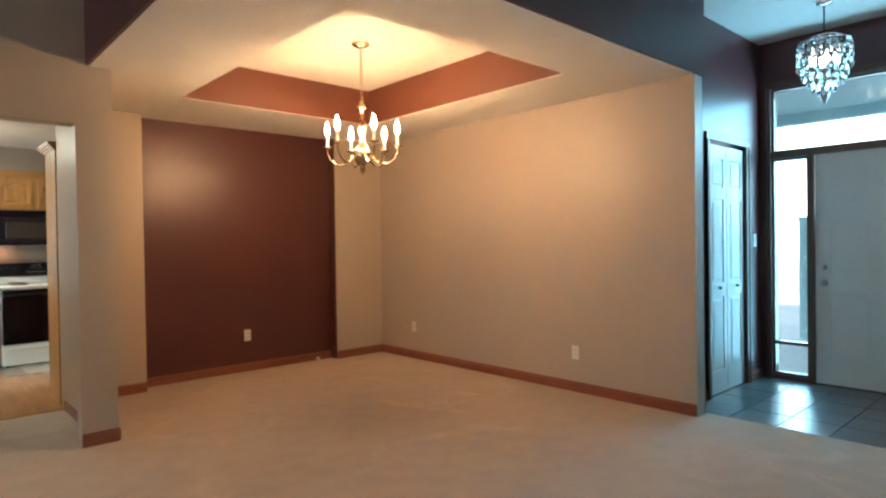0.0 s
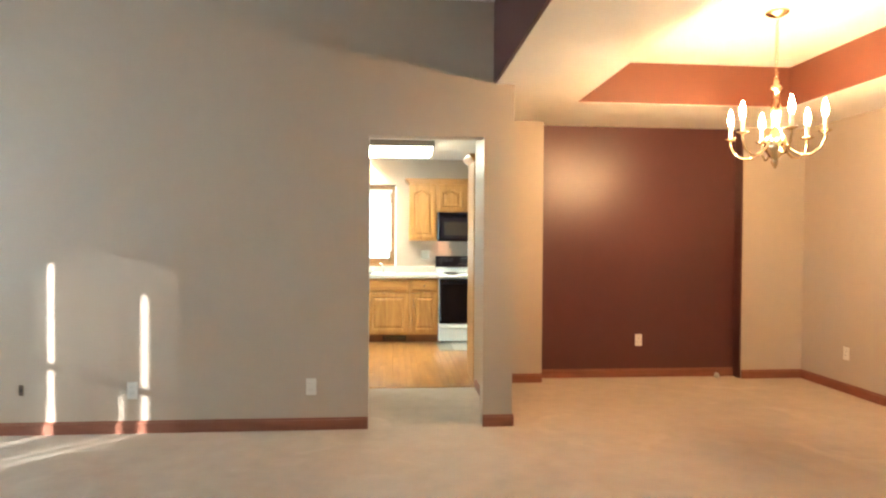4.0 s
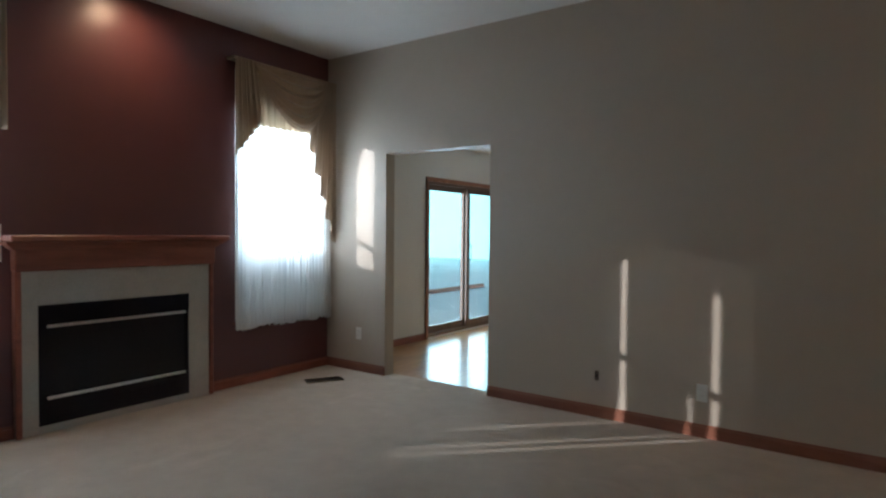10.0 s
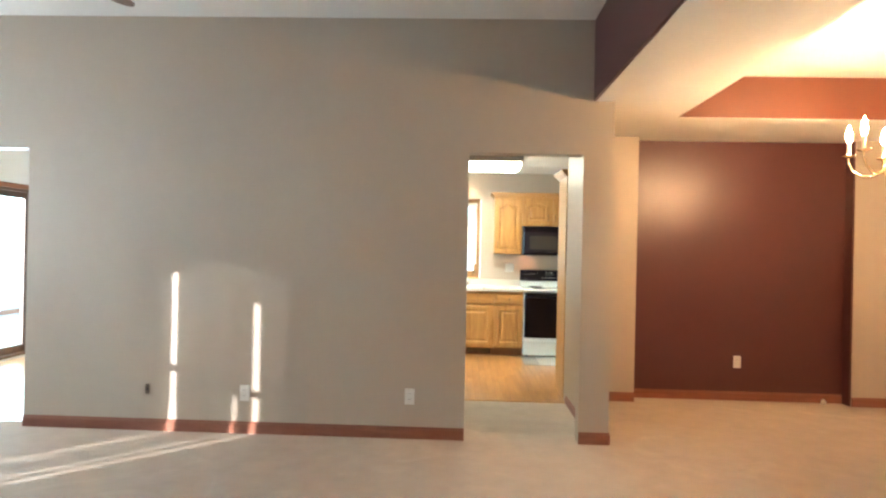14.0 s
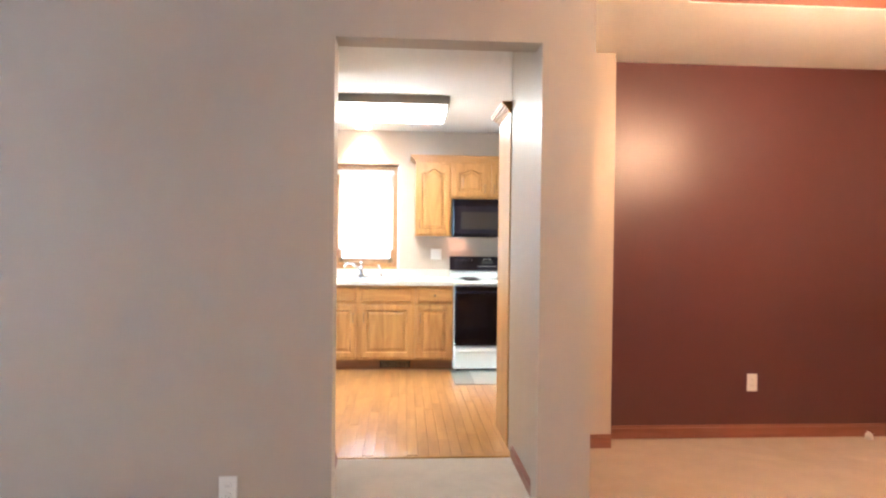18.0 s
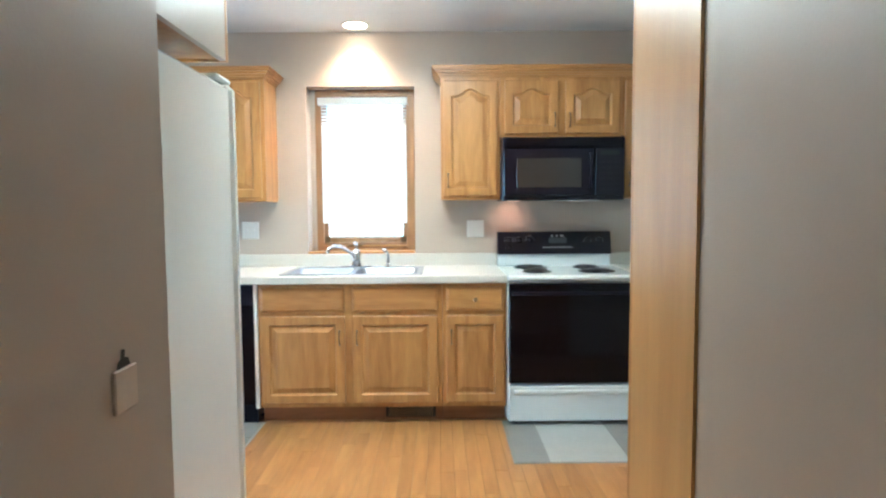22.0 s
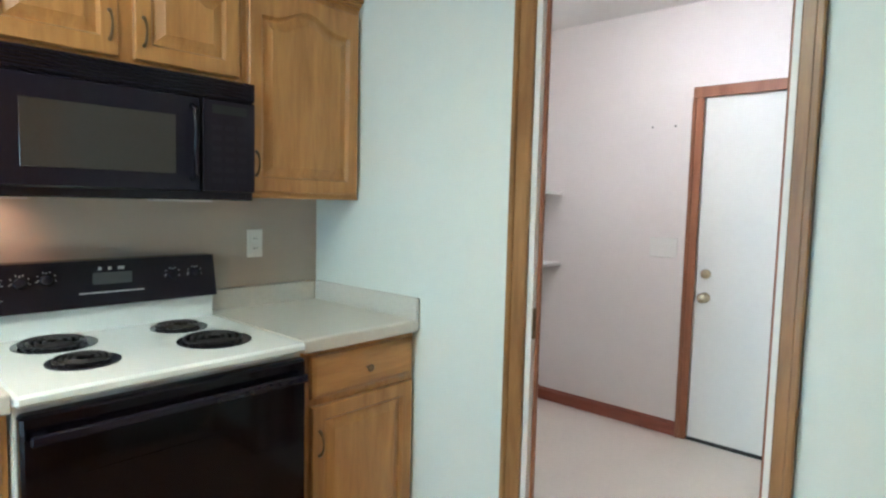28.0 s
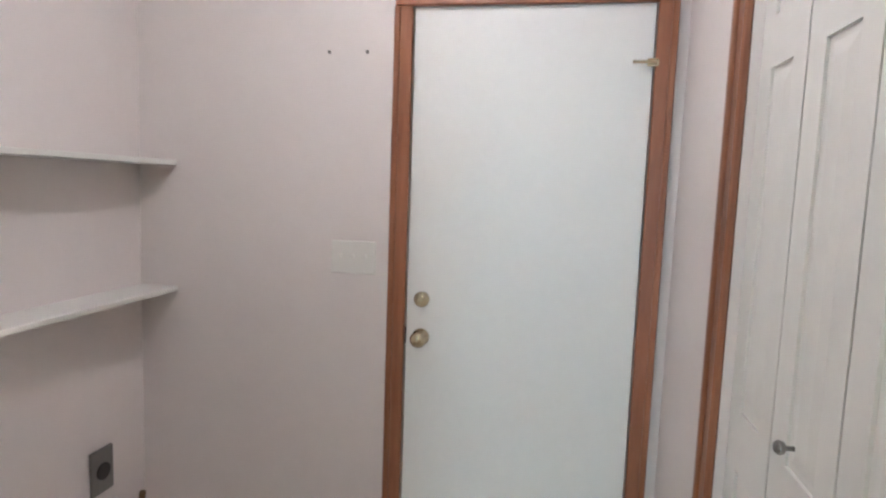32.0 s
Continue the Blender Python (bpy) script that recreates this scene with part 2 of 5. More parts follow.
wear(M_CARPET, 1.7, 0.58, 0.70, 1.13)
wear(M_CARPET, 0.9, 0.55, 0.70, 0.93)
M_VINYL = mat("cream_vinyl", (0.66, 0.60, 0.53), 0.35, var=0.04, scale=4)
M_OAK = wood("honey_oak", (0.310, 0.136, 0.036), (0.545, 0.288, 0.088), "z", 0.38)
M_OAKX = wood("honey_oak_across", (0.310, 0.136, 0.036), (0.545, 0.288, 0.088), "x", 0.38)
M_FLOORWOOD = wood("oak_strip_floor", (0.33, 0.145, 0.043), (0.56, 0.285, 0.098), "y", 0.28, 9.0, 0.3, per_piece=0.13)
M_OAKSIDE = wood("smooth_oak_panel", (0.45, 0.245, 0.085), (0.57, 0.335, 0.125), "z", 0.35, 7.0)
M_WINOAK = wood("brown_oak_window", (0.24, 0.115, 0.042), (0.42, 0.225, 0.09), "z", 0.4)
M_SINK = mat("brushed_sink_steel", (0.30, 0.31, 0.33), 0.38, 1.0, var=0.10, scale=25)
M_OLDBRASS = mat("pale_brass", (0.62, 0.54, 0.38), 0.24, 1.0, var=0.06, scale=20)
M_KNOB = mat("dull_nickel", (0.30, 0.29, 0.28), 0.25, 1.0, var=0.05, scale=20)
fw = M_FLOORWOOD.node_tree.nodes["Principled BSDF"]
fw.inputs["Coat Roughness"].default_value, fw.inputs["Coat Weight"].default_value = 0.13, 0.5
M_TRIM = wood("red_stained_trim", (0.20, 0.070, 0.032), (0.36, 0.145, 0.070), "z", 0.4)
M_TRIMH = wood("red_stained_baseboard", (0.18, 0.063, 0.036), (0.31, 0.120, 0.072), "x", 0.4)
M_OAKTRIM = wood("brown_oak_casing", (0.18, 0.082, 0.025), (0.37, 0.192, 0.066), "z", 0.4, 22)
M_MANTEL = wood("red_stained_mantel", (0.18, 0.050, 0.030), (0.32, 0.098, 0.060), "y", 0.35)
M_WHITE = mat("white_enamel", (0.74, 0.79, 0.78), 0.22, var=0.01, scale=3)
M_DOOR = mat("white_door_paint", (0.74, 0.73, 0.69), 0.4, var=0.02, scale=3)
M_BLACK = mat("black_enamel", (0.008, 0.007, 0.013), 0.20, var=0.1, scale=8, spec=0.3)
M_BLACKGLASS = mat("black_glass", (0.004, 0.003, 0.005), 0.09, var=0.05, scale=4, spec=0.18)
M_SMOKE = mat("smoked_glass", (0.012, 0.011, 0.015), 0.14, var=0.1, scale=4, spec=0.35)
M_DARK = mat("dark_shadow_gap", (0.02, 0.018, 0.016), 0.7)
M_STEEL = mat("stainless_steel", (0.60, 0.60, 0.60), 0.28, 1.0, var=0.05, scale=20)
M_CHROME = mat("chrome", (0.75, 0.75, 0.76), 0.10, 1.0, var=0.02)
M_BRASS = mat("polished_brass", (0.62, 0.42, 0.16), 0.22, 1.0, var=0.05, scale=20)
M_PALEBRASS = mat("bright_pale_brass", (0.70, 0.58, 0.38), 0.16, 1.0, var=0.05, scale=20)
M_PEWTER = mat("antique_brass", (0.20, 0.14, 0.08), 0.35, 1.0, var=0.2, scale=30)
M_LAM = mat("pale_speckled_laminate", (0.575, 0.56, 0.505), 0.32, var=0.07, scale=60)
M_PLATE = mat("white_plastic", (0.74, 0.73, 0.69), 0.35, var=0.01)
M_STONE = mat("pale_stone_tile", (0.42, 0.385, 0.34), 0.4, var=0.10, scale=8)
M_SLATE = mat("grey_floor_tile", (0.10, 0.10, 0.105), 0.28, var=0.15, scale=7, bump=0.15, bump_scale=30)
M_GROUT = mat("pale_grout", (0.42, 0.40, 0.37), 0.85)
M_GREYTILE = mat("grey_vinyl_tile", (0.24, 0.235, 0.215), 0.4, var=0.08, scale=10)
M_LIGHTTILE = mat("light_grey_vinyl_tile", (0.40, 0.40, 0.37), 0.4, var=0.06, scale=10)
M_SHEER = cloth("white_sheer", (0.88, 0.88, 0.87), 0.04, 0.75)
M_THIN = cloth("thin_white_sheer", (0.88, 0.88, 0.87), 0.7, 0.75)
M_SWAG = cloth("tan_damask", (0.40, 0.29, 0.20), 0.0, 0.12)
M_UNDER = cloth("tan_lining", (0.44, 0.32, 0.21), 0.0, 0.45)
M_BLIND = cloth("white_blind_slat", (0.80, 0.80, 0.77), 0.02, 0.32)
M_PANE = pane_mat()
M_SCREEN = cloth("grey_dimming_screen", (0.06, 0.10, 0.12), 0.27, 0.1)
# trim wood with the shade of a backlit frame put into its colour
M_FRAME_DIM = wood("darkened_frame_wood", (0.075, 0.040, 0.026), (0.15, 0.075, 0.045), "z", 0.45)
M_CRYSTAL = glass("clear_glass", (0.80, 0.90, 0.91), 0.03)
M_BULB = glow("lit_candle_bulb", (1.0, 0.61, 0.28), 325.0)
M_FLUO = glow("lit_acrylic_diffuser", (0.98, 1.0, 0.77), 10.5)
M_FLUOSIDE = glow("lit_acrylic_side", (0.98, 1.0, 0.77), 5.0)
M_CAN = glow("lit_can_lens", (1.0, 0.75, 0.45), 12.0)
M_CRYSBULB = glow("lit_pendant_bulb", (1.0, 0.85, 0.65), 3.0)
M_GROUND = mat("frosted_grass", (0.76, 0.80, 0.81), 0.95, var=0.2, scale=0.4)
# the daylight's cyan tint is put into this siding colour
M_PORCH = mat("cyan_tinted_siding", (0.40, 0.62, 0.66), 0.6, var=0.08, scale=4)
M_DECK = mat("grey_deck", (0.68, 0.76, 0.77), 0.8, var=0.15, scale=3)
M_GREYPLATE = mat("grey_plastic", (0.16, 0.15, 0.14), 0.5)


# ---- mesh helpers ----
def box(bm, x0, x1, y0, y1, z0, z1, bevel=0.0, segs=1):
    ret = bmesh.ops.create_cube(bm, size=1.0)
    vs = ret["verts"]
    for v in vs:
        v.co = Vector(((x0 + x1) / 2 + v.co.x * (x1 - x0), (y0 + y1) / 2 + v.co.y * (y1 - y0), (z0 + z1) / 2 + v.co.z * (z1 - z0)))
    if bevel:
        es = list({e for v in vs for e in v.link_edges})
        bmesh.ops.bevel(bm, geom=es, offset=bevel, segments=segs, affect="EDGES", profile=0.5)
    return bm


def boxes(*dims, bevel=0.0):
    bm = bmesh.new()
    for d in dims:
        box(bm, *d, bevel=bevel)
    return bm


def finish(name, bm, material, smooth=False):
    me = bpy.data.meshes.new(name)
    bmesh.ops.recalc_face_normals(bm, faces=bm.faces[:])
    bm.to_mesh(me)
    bm.free()
    if smooth:
        for p in me.polygons:
            p.use_smooth = True
    me.materials.append(material)
    return me


def part(name, bm, material, parent, label="", smooth=False):
    """Links a bmesh as ONE mesh object under a thing or under a part."""
    ob = new(name, finish(name, bm, material, smooth))
    ob.parent = parent
    if label:
        tagged(ob, label)
    return ob


def solid(name, bm, material, label, category, kind="", group="", smooth=False):
    """A top-level thing that is one mesh."""
    return tagged(new(name, finish(name, bm, material, smooth)), label, category, group, kind)


def thing(name, label, category, x=0, y=0, z=0, rz=0, group="", kind=""):
    ob = new(name)
    ob.empty_display_size = 0.1
    ob.matrix_world = pose(x, y, z, 0, 0, rz)
    return tagged(ob, label, category, group, kind)


def structure(name, bm, material, label, category="wall"):
    return solid(name, bm, material, label, category, "structure")


def rings(loops, cap_first=True, cap_last=True, closed=True):
    """A skin over loops of points that all have the same count."""
    bm = bmesh.new()
    rows = [[bm.verts.new(p) for p in loop] for loop in loops]
    n = len(loops[0])
    for a, b in zip(rows, rows[1:]):
        for i in range(n if closed else n - 1):
            j = (i + 1) % n
            try:
                bm.faces.new((a[i], a[j], b[j], b[i]))
            except ValueError:
                pass
    if cap_first:
        bm.faces.new(rows[0][::-1])
    if cap_last:
        bm.faces.new(rows[-1])
    return bm


def lathe(profile, n=16, x=0, y=0, z=0):
    """Turned shape about a vertical axis: profile of (radius, height)."""
    return rings([[(x + r * math.cos(2 * math.pi * i / n), y + r * math.sin(2 * math.pi * i / n), z + h) for i in range(n)] for r, h in profile])


def tube(points, radius, n=8):
    """A round bar along a line of points."""
    pts = [Vector(p) for p in points]
    loops = []
    up = Vector((0, 0, 1))
    for i, p in enumerate(pts):
        d = (pts[min(i + 1, len(pts) - 1)] - pts[max(i - 1, 0)]).normalized()
        a = d.cross(up)
        if a.length < 1e-4:
            a = d.cross(Vector((1, 0, 0)))
        a.normalize()
        b = d.cross(a)
        r = radius[i] if isinstance(radius, (list, tuple)) else radius
        loops.append([p + (a * math.cos(2 * math.pi * k / n) + b * math.sin(2 * math.pi * k / n)) * r for k in range(n)])
    return rings(loops)


def merge(*bms):
    out = bmesh.new()
    for bm in bms:
        me = bpy.data.meshes.new("tmp")
        bm.to_mesh(me)
        bm.free()
        out.from_mesh(me)
        bpy.data.meshes.remove(me)
    return out


def moved(bm, m):
    bmesh.ops.transform(bm, matrix=m, verts=bm.verts[:])
    return bm


def wall_cells(a0, a1, z0, z1, holes):
    """Rectangles of a wall, a along it, that leave the holes (a0, a1, z0, z1) open."""
    xs = sorted({a0, a1, *[v for h in holes for v in h[:2]]})
    out = []
    for p, q in zip(xs, xs[1:]):
        cuts = sorted((h[2], h[3]) for h in holes if h[0] <= p + 1e-6 and h[1] >= q - 1e-6)
        z = z0
        for c0, c1 in cuts:
            if c0 > z + 1e-6:
                out.append((p, q, z, c0))
            z = c1
        if z < z1 - 1e-6:
            out.append((p, q, z, z1))
    return out


def wall_x(name, y0, y1, x0, x1, z1, holes, material, label, z0=0.0):
    """Wall along x, between y0 and y1 thick."""
    return structure(name, boxes(*[(a, b, y0, y1, c, d) for a, b, c, d in wall_cells(x0, x1, z0, z1, holes)]), material, label)


def wall_y(name, x0, x1, y0, y1, z1, holes, material, label, z0=0.0):
    return structure(name, boxes(*[(x0, x1, a, b, c, d) for a, b, c, d in wall_cells(y0, y1, z0, z1, holes)]), material, label)


# ---- plan ----
W = 4.715          # face of the long wall of the great room
X0 = -4.73        # fireplace wall
H1, H2, H3 = 3.02, 2.44, 2.45   # ceilings: great room, dining room, kitchen
KY = 8.85         # back wall of the kitchen
EX = 2.42         # kitchen wall with the laundry doorway
LX, LY, LS = 4.245, 8.84, 6.955    # laundry: door wall, back wall, closet wall
NX = -4.80        # west wall of the breakfast nook
DX, DY = 4.55, 6.00              # dining room: long wall, front of the alcove wall
FX = 6.17         # front door wall
FY, CY = 2.29, 2.44   # foyer: end of the dining wall, closet wall
AY, AX0, AX1 = 6.17, 1.94, 3.93   # alcove: back, sides
BX, WE = 1.27, 1.40    # drop wall over the dining room, end of the long wall
PL, PR = 0.265, 1.30    # sides of the passage
SY = -3.2         # wall behind the walk

# floors
structure("floor_carpet", boxes((X0, 4.70, SY, FY, -0.03, 0), (X0, DX, FY, W, -0.03, 0), (WE, DX, W, DY, -0.03, 0), (AX0, AX1, DY, AY, -0.03, 0), (AX1, DX, DY, DY + 0.05, -0.03, 0),
                                (PL, PR, W, 5.87, -0.03, 0), (-3.97, -2.86, W, W + 0.12, -0.03, 0), (X0, 4.70, -3.25, SY, -0.03, 0)), M_CARPET, "beige wall-to-wall carpet, worn and matted", "carpet")
structure("floor_laundry", boxes((EX, LX, LS - 0.15, LY, -0.03, -0.002)), M_VINYL, "cream sheet vinyl floor of the laundry room", "floor")
# ceilings
structure("ceiling_great_room", boxes((X0 - 0.15, BX, SY - 0.15, W + 0.1, H1, H1 + 0.1), (BX, FX + 0.15, SY - 0.15, FY, H1, H1 + 0.1), (DX + 0.10, FX + 0.15, FY, CY + 0.12, H1, H1 + 0.1)), M_CEIL, "white textured ceiling of the great room and foyer", "ceiling")
TX0, TX1, TY0, TY1, TZ = 2.006, 3.80, 2.865, 5.20, 2.77
TT = TZ - 0.02
structure("ceiling_dining", boxes((BX, TX0, FY, 6.34, H2, TT), (TX1, DX + 0.12, FY, 6.34, H2, TT), (TX0, TX1, FY, TY0, H2, TT), (TX0, TX1, TY1, 6.34, H2, TT),
                                  (TX0 - 0.1, TX1 + 0.1, TY0 - 0.1, TY1 + 0.1, TZ, TZ + 0.08)), M_CEIL, "white dining room ceiling with a raised tray", "ceiling")
structure("tray_wall", boxes((TX0 - 0.012, TX0 + 0.004, TY0, TY1, H2 + 0.004, TZ), (TX1 - 0.004, TX1 + 0.012, TY0, TY1, H2 + 0.004, TZ),
                             (TX0 + 0.004, TX1 - 0.004, TY0 - 0.012, TY0 + 0.004, H2 + 0.004, TZ), (TX0 + 0.004, TX1 - 0.004, TY1 - 0.004, TY1 + 0.012, H2 + 0.004, TZ)), M_BRICK, "brick red painted sides of the tray ceiling", "wall")
structure("beam_great_room", boxes((BX - 0.02, BX, FY, W, H2 + 0.004, H1)), M_BURG, "burgundy drop wall between great room and dining room", "wall")
structure("beam_foyer", boxes((BX - 0.02, DX + 0.12, FY - 0.02, FY, H2 + 0.004, H1), (DX + 0.10, DX + 0.12, FY, CY, H2 + 0.004, H1)), M_BURG, "burgundy drop wall between foyer and dining room", "wall")
structure("ceiling_kitchen", boxes((NX - 0.1, BX, W + 0.12, 6.34, H3, H3 + 0.1), (NX - 0.1, EX, 6.34, KY + 0.1, H3, H3 + 0.1), (EX, LX + 0.1, 6.34, LY + 0.1, H3, H3 + 0.1)), M_CEIL, "white textured kitchen and laundry ceiling", "ceiling")

# walls
KO = (0.375, 1.187, 0, 2.06)
LO = (-3.97, -2.86, 0, 2.045)
wall_x("wall_long", W, W + 0.12, X0, WE, H1, [KO, LO], M_TAUPE, "taupe painted wall with openings to kitchen and nook")
wall_y("wall_passage_right", PR, WE, W + 0.12, 6.0225, H3, [], M_TAUPE, "taupe painted wall of the kitchen passage")
wall_y("wall_passage_left", PL - 0.12, PL, W + 0.12, 5.80, H3, [], M_TAUPE, "taupe painted wall of the kitchen passage")
structure("wall_fridge_nib", boxes((0.06, 0.212, 5.80, 5.90, 0, H3)), M_TAUPE, "taupe painted end of the passage wall")
structure("wall_behind_fridge", boxes((-1.0, PL - 0.12, 5.68, 5.80, 0, H3)), M_TAUPE, "taupe painted wall behind the refrigerator")
structure("wall_alcove_left", boxes((WE, AX0, DY, DY + 0.03, 0, H2), (AX0 - 0.09, AX0, DY + 0.03, 6.34, 0, H2)), M_TAUPE, "tan painted wall beside the burgundy alcove")
structure("wall_alcove_right", boxes((AX1, DX, DY + 0.05, 6.34, 0, H2)), M_TAUPE, "tan painted wall beside the burgundy alcove")
structure("wall_alcove_back", boxes((AX0, AX1, AY, 6.34, 0, H2)), M_BURG_DINING, "burgundy painted back of the dining alcove")
structure("wall_alcove_side", boxes((AX1 - 0.015, AX1, DY + 0.06, AY, 0, H2)), M_BURG_DINING, "burgundy painted side of the dining alcove")
wall_y("wall_dining_east", DX, DX + 0.12, FY, 6.34, H2, [], M_TAUPE, "tan painted dining room wall")
WIN1 = (0.80, 1.87, 0.58, 2.37)
WIN2 = (3.65, 4.66, 0.55, 2.37)
wall_y("wall_fireplace", X0 - 0.15, X0, SY, W + 0.12, H1, [WIN1, WIN2], M_BURG, "burgundy painted fireplace wall with two tall windows")
wall_x("wall_closet_foyer", CY, CY + 0.12, DX + 0.12, FX, H1, [(5.10, 5.82, 0, 2.06)], M_BURG, "dark painted foyer wall with a closet")
SIDE = (2.048, 2.345, 0.045, 1.975)
DOORH = (1.08, 2.014, 0.0, 1.985)
SIDE2 = (0.70, 1.03, 0.045, 1.975)
TRANS = (0.70, 2.345, 2.03, 2.60)
wall_y("wall_front_door", FX, FX + 0.15, SY, CY + 0.12, H1, [SIDE, DOORH, SIDE2, TRANS], M_BURG, "dark painted entry wall with sidelights and transom")
wall_x("wall_south", SY - 0.15, SY, X0, FX, H1, [], M_TAUPE, "plain taupe wall behind the walk")
wall_y("wall_nook_west", NX - 0.15, NX, W + 0.12, KY + 0.12, H3, [(6.465, 8.285, 0.02, 1.96)], M_NOOK, "white painted nook wall with the sliding door")
KW = (-0.15, 0.58, 0.96, 2.09)
wall_x("wall_kitchen_back", KY, KY + 0.20, NX, EX, H3, [KW], M_TAUPE, "taupe painted back wall of the kitchen")
TW = 0.036
LD = (6.966, 7.70, 0, 2.06)
wall_y("wall_kitchen_east", EX, EX + TW, 6.34, KY + 0.20, H3, [LD], M_AQUA, "pale aqua painted kitchen wall with the laundry doorway")
structure("wall_kitchen_south", boxes((AX0 - 0.09, EX, 6.34, 6.46, 0, H3)), M_AQUA, "pale painted wall beside the pantry")
wall_x("wall_laundry_back", LY, LY + 0.12, EX + TW, LX + 0.12, H3, [], M_LAUN, "pinkish white laundry wall")
wall_y("wall_laundry_door", LX, LX + 0.12, 6.36, LY, H3, [(7.047, 7.818, 0, 1.935)], M_LAUN, "pinkish white laundry wall with an outside door")
wall_x("wall_laundry_closet", LS - 0.12, LS, EX + TW, LX, H3, [(2.64, 3.60, 0, 1.95)], M_LAUN, "pinkish white laundry wall with a bifold closet")
structure("wall_laundry_closet_back", boxes((EX + 0.12, LX, 6.36, 6.42, 0, H3), (EX + 0.10, EX + 0.12, 6.42, LS - 0.12, 0, H3)), M_LAUN, "white back of the laundry closet")
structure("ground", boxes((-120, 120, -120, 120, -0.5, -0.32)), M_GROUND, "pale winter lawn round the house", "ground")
# self-lit panels added outside, their glow stands in for bright hazy sky
M_HAZE = glow("glowing_haze_panel", (0.34, 0.90, 0.97), 1.3)
structure("backdrop", boxes((-24.2, -24, -10, 70, -0.5, 12.0)), M_HAZE, "glowing panel for the hazy brightness beyond the garden", "backdrop")
structure("backdrop_back", boxes((-30, 30, 32, 32.2, -0.5, 12.0)), M_HAZE, "glowing panel for the hazy brightness beyond the back garden", "backdrop")
structure("backdrop_front", boxes((66, 66.2, -60, 60, -0.5, 30.0)), M_HAZE, "glowing panel for the hazy brightness beyond the street", "backdrop")
structure("wall_nook_corner", boxes((NX - 0.15, X0 - 0.15, W, W + 0.12, 0, H1)), M_TAUPE, "outside corner of the nook wall")
structure("deck_edge", boxes((-8.66, -8.60, 4.0, 14.0, -0.10, 0.0), bevel=0.006), M_TRIMH, "brown wooden edge board of the deck", "deck")
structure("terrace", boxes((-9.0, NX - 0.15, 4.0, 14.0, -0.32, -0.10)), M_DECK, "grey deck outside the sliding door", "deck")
structure("threshold_entry", boxes((FX + 0.01, FX + 0.15, 1.08, 2.014, -0.05, 0.011), bevel=0.003), M_FRAME_DIM, "dark wooden threshold of the front door", "threshold")
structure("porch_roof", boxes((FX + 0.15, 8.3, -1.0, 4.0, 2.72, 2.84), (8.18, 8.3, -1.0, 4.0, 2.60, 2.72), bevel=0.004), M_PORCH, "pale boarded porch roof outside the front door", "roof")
# plain block added to fill the blue lower area in the sidelight
structure("sidelight_fill", boxes((9.3, 9.4, -1.5, 3.08, -0.32, 1.50), (9.28, 9.42, -1.5, 3.09, 1.50, 1.54), bevel=0.004), M_PORCH, "pale blue-grey block added beyond the porch", "fence")
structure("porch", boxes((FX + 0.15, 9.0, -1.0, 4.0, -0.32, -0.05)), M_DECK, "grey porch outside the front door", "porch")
# ---- openings, trim and baseboards ----
def bar_run(name, pts, material, label, height=0.085, depth=0.014):
    """Baseboard along straight runs: (x0, y0, x1, y1, nx, ny), the face looking along n."""
    bm = bmesh.new()
    for x0, y0, x1, y1, nx, ny in pts:
        ax, bx = sorted((x0 + (nx * depth if nx else 0), x1)) if nx else sorted((x0, x1))
        ay, by = sorted((y0 + (ny * depth if ny else 0), y1)) if ny else sorted((y0, y1))
        box(bm, ax, bx, ay, by, 0.0, height * 0.82, bevel=0.002)
        if nx:
            lo, hi = sorted((x1, x1 + nx * depth * 0.6))
            box(bm, lo, hi, ay, by, height * 0.82, height, bevel=0.002)
        else:
            lo, hi = sorted((y1, y1 + ny * depth * 0.6))
            box(bm, ax, bx, lo, hi, height * 0.82, height, bevel=0.002)
    return structure(name, bm, material, label, "baseboard")


bar_run("baseboard_long_wall", [(X0, W, LO[0], W, 0, -1), (LO[1], W, KO[0], W, 0, -1), (KO[1], W, WE, W, 0, -1)], M_TRIMH, "red-stained wooden baseboard on the taupe wall")
bar_run("baseboard_fireplace_wall", [(X0, SY, X0, 2.04, 1, 0), (X0, 3.40, X0, W, 1, 0)], M_MANTEL, "red-stained wooden baseboard on the burgundy wall")
bar_run("baseboard_dining", [(WE, DY, AX0, DY, 0, -1), (AX0, AY, AX1 - 0.015, AY, 0, -1), (AX1, DY + 0.05, DX, DY + 0.05, 0, -1)], M_TRIMH, "red-stained wooden baseboard round the alcove")
bar_run("baseboard_wall_end", [(WE, W, WE, DY, 1, 0)], M_MANTEL, "red-stained wooden baseboard on the end of the wall")
bar_run("baseboard_dining_east", [(DX, FY, DX, DY + 0.05, -1, 0)], M_MANTEL, "red-stained wooden baseboard on the tan wall")
bar_run("baseboard_passage", [(PR, W + 0.12, PR, 5.86, -1, 0), (PL, W + 0.12, PL, 5.80, 1, 0)], M_MANTEL, "wooden baseboard in the passage", 0.07)
bar_run("baseboard_nook", [(NX, W + 0.12, NX, 6.40, 1, 0)], M_MANTEL, "red-stained wooden baseboard in the nook")
bar_run("baseboard_kitchen", [(EX, 7.79, EX, 8.22, -1, 0), (EX, 6.46, EX, 6.90, -1, 0)], wood("oak_baseboard", (0.28, 0.12, 0.04), (0.50, 0.26, 0.09), "y"), "honey oak baseboard under the pale aqua wall")
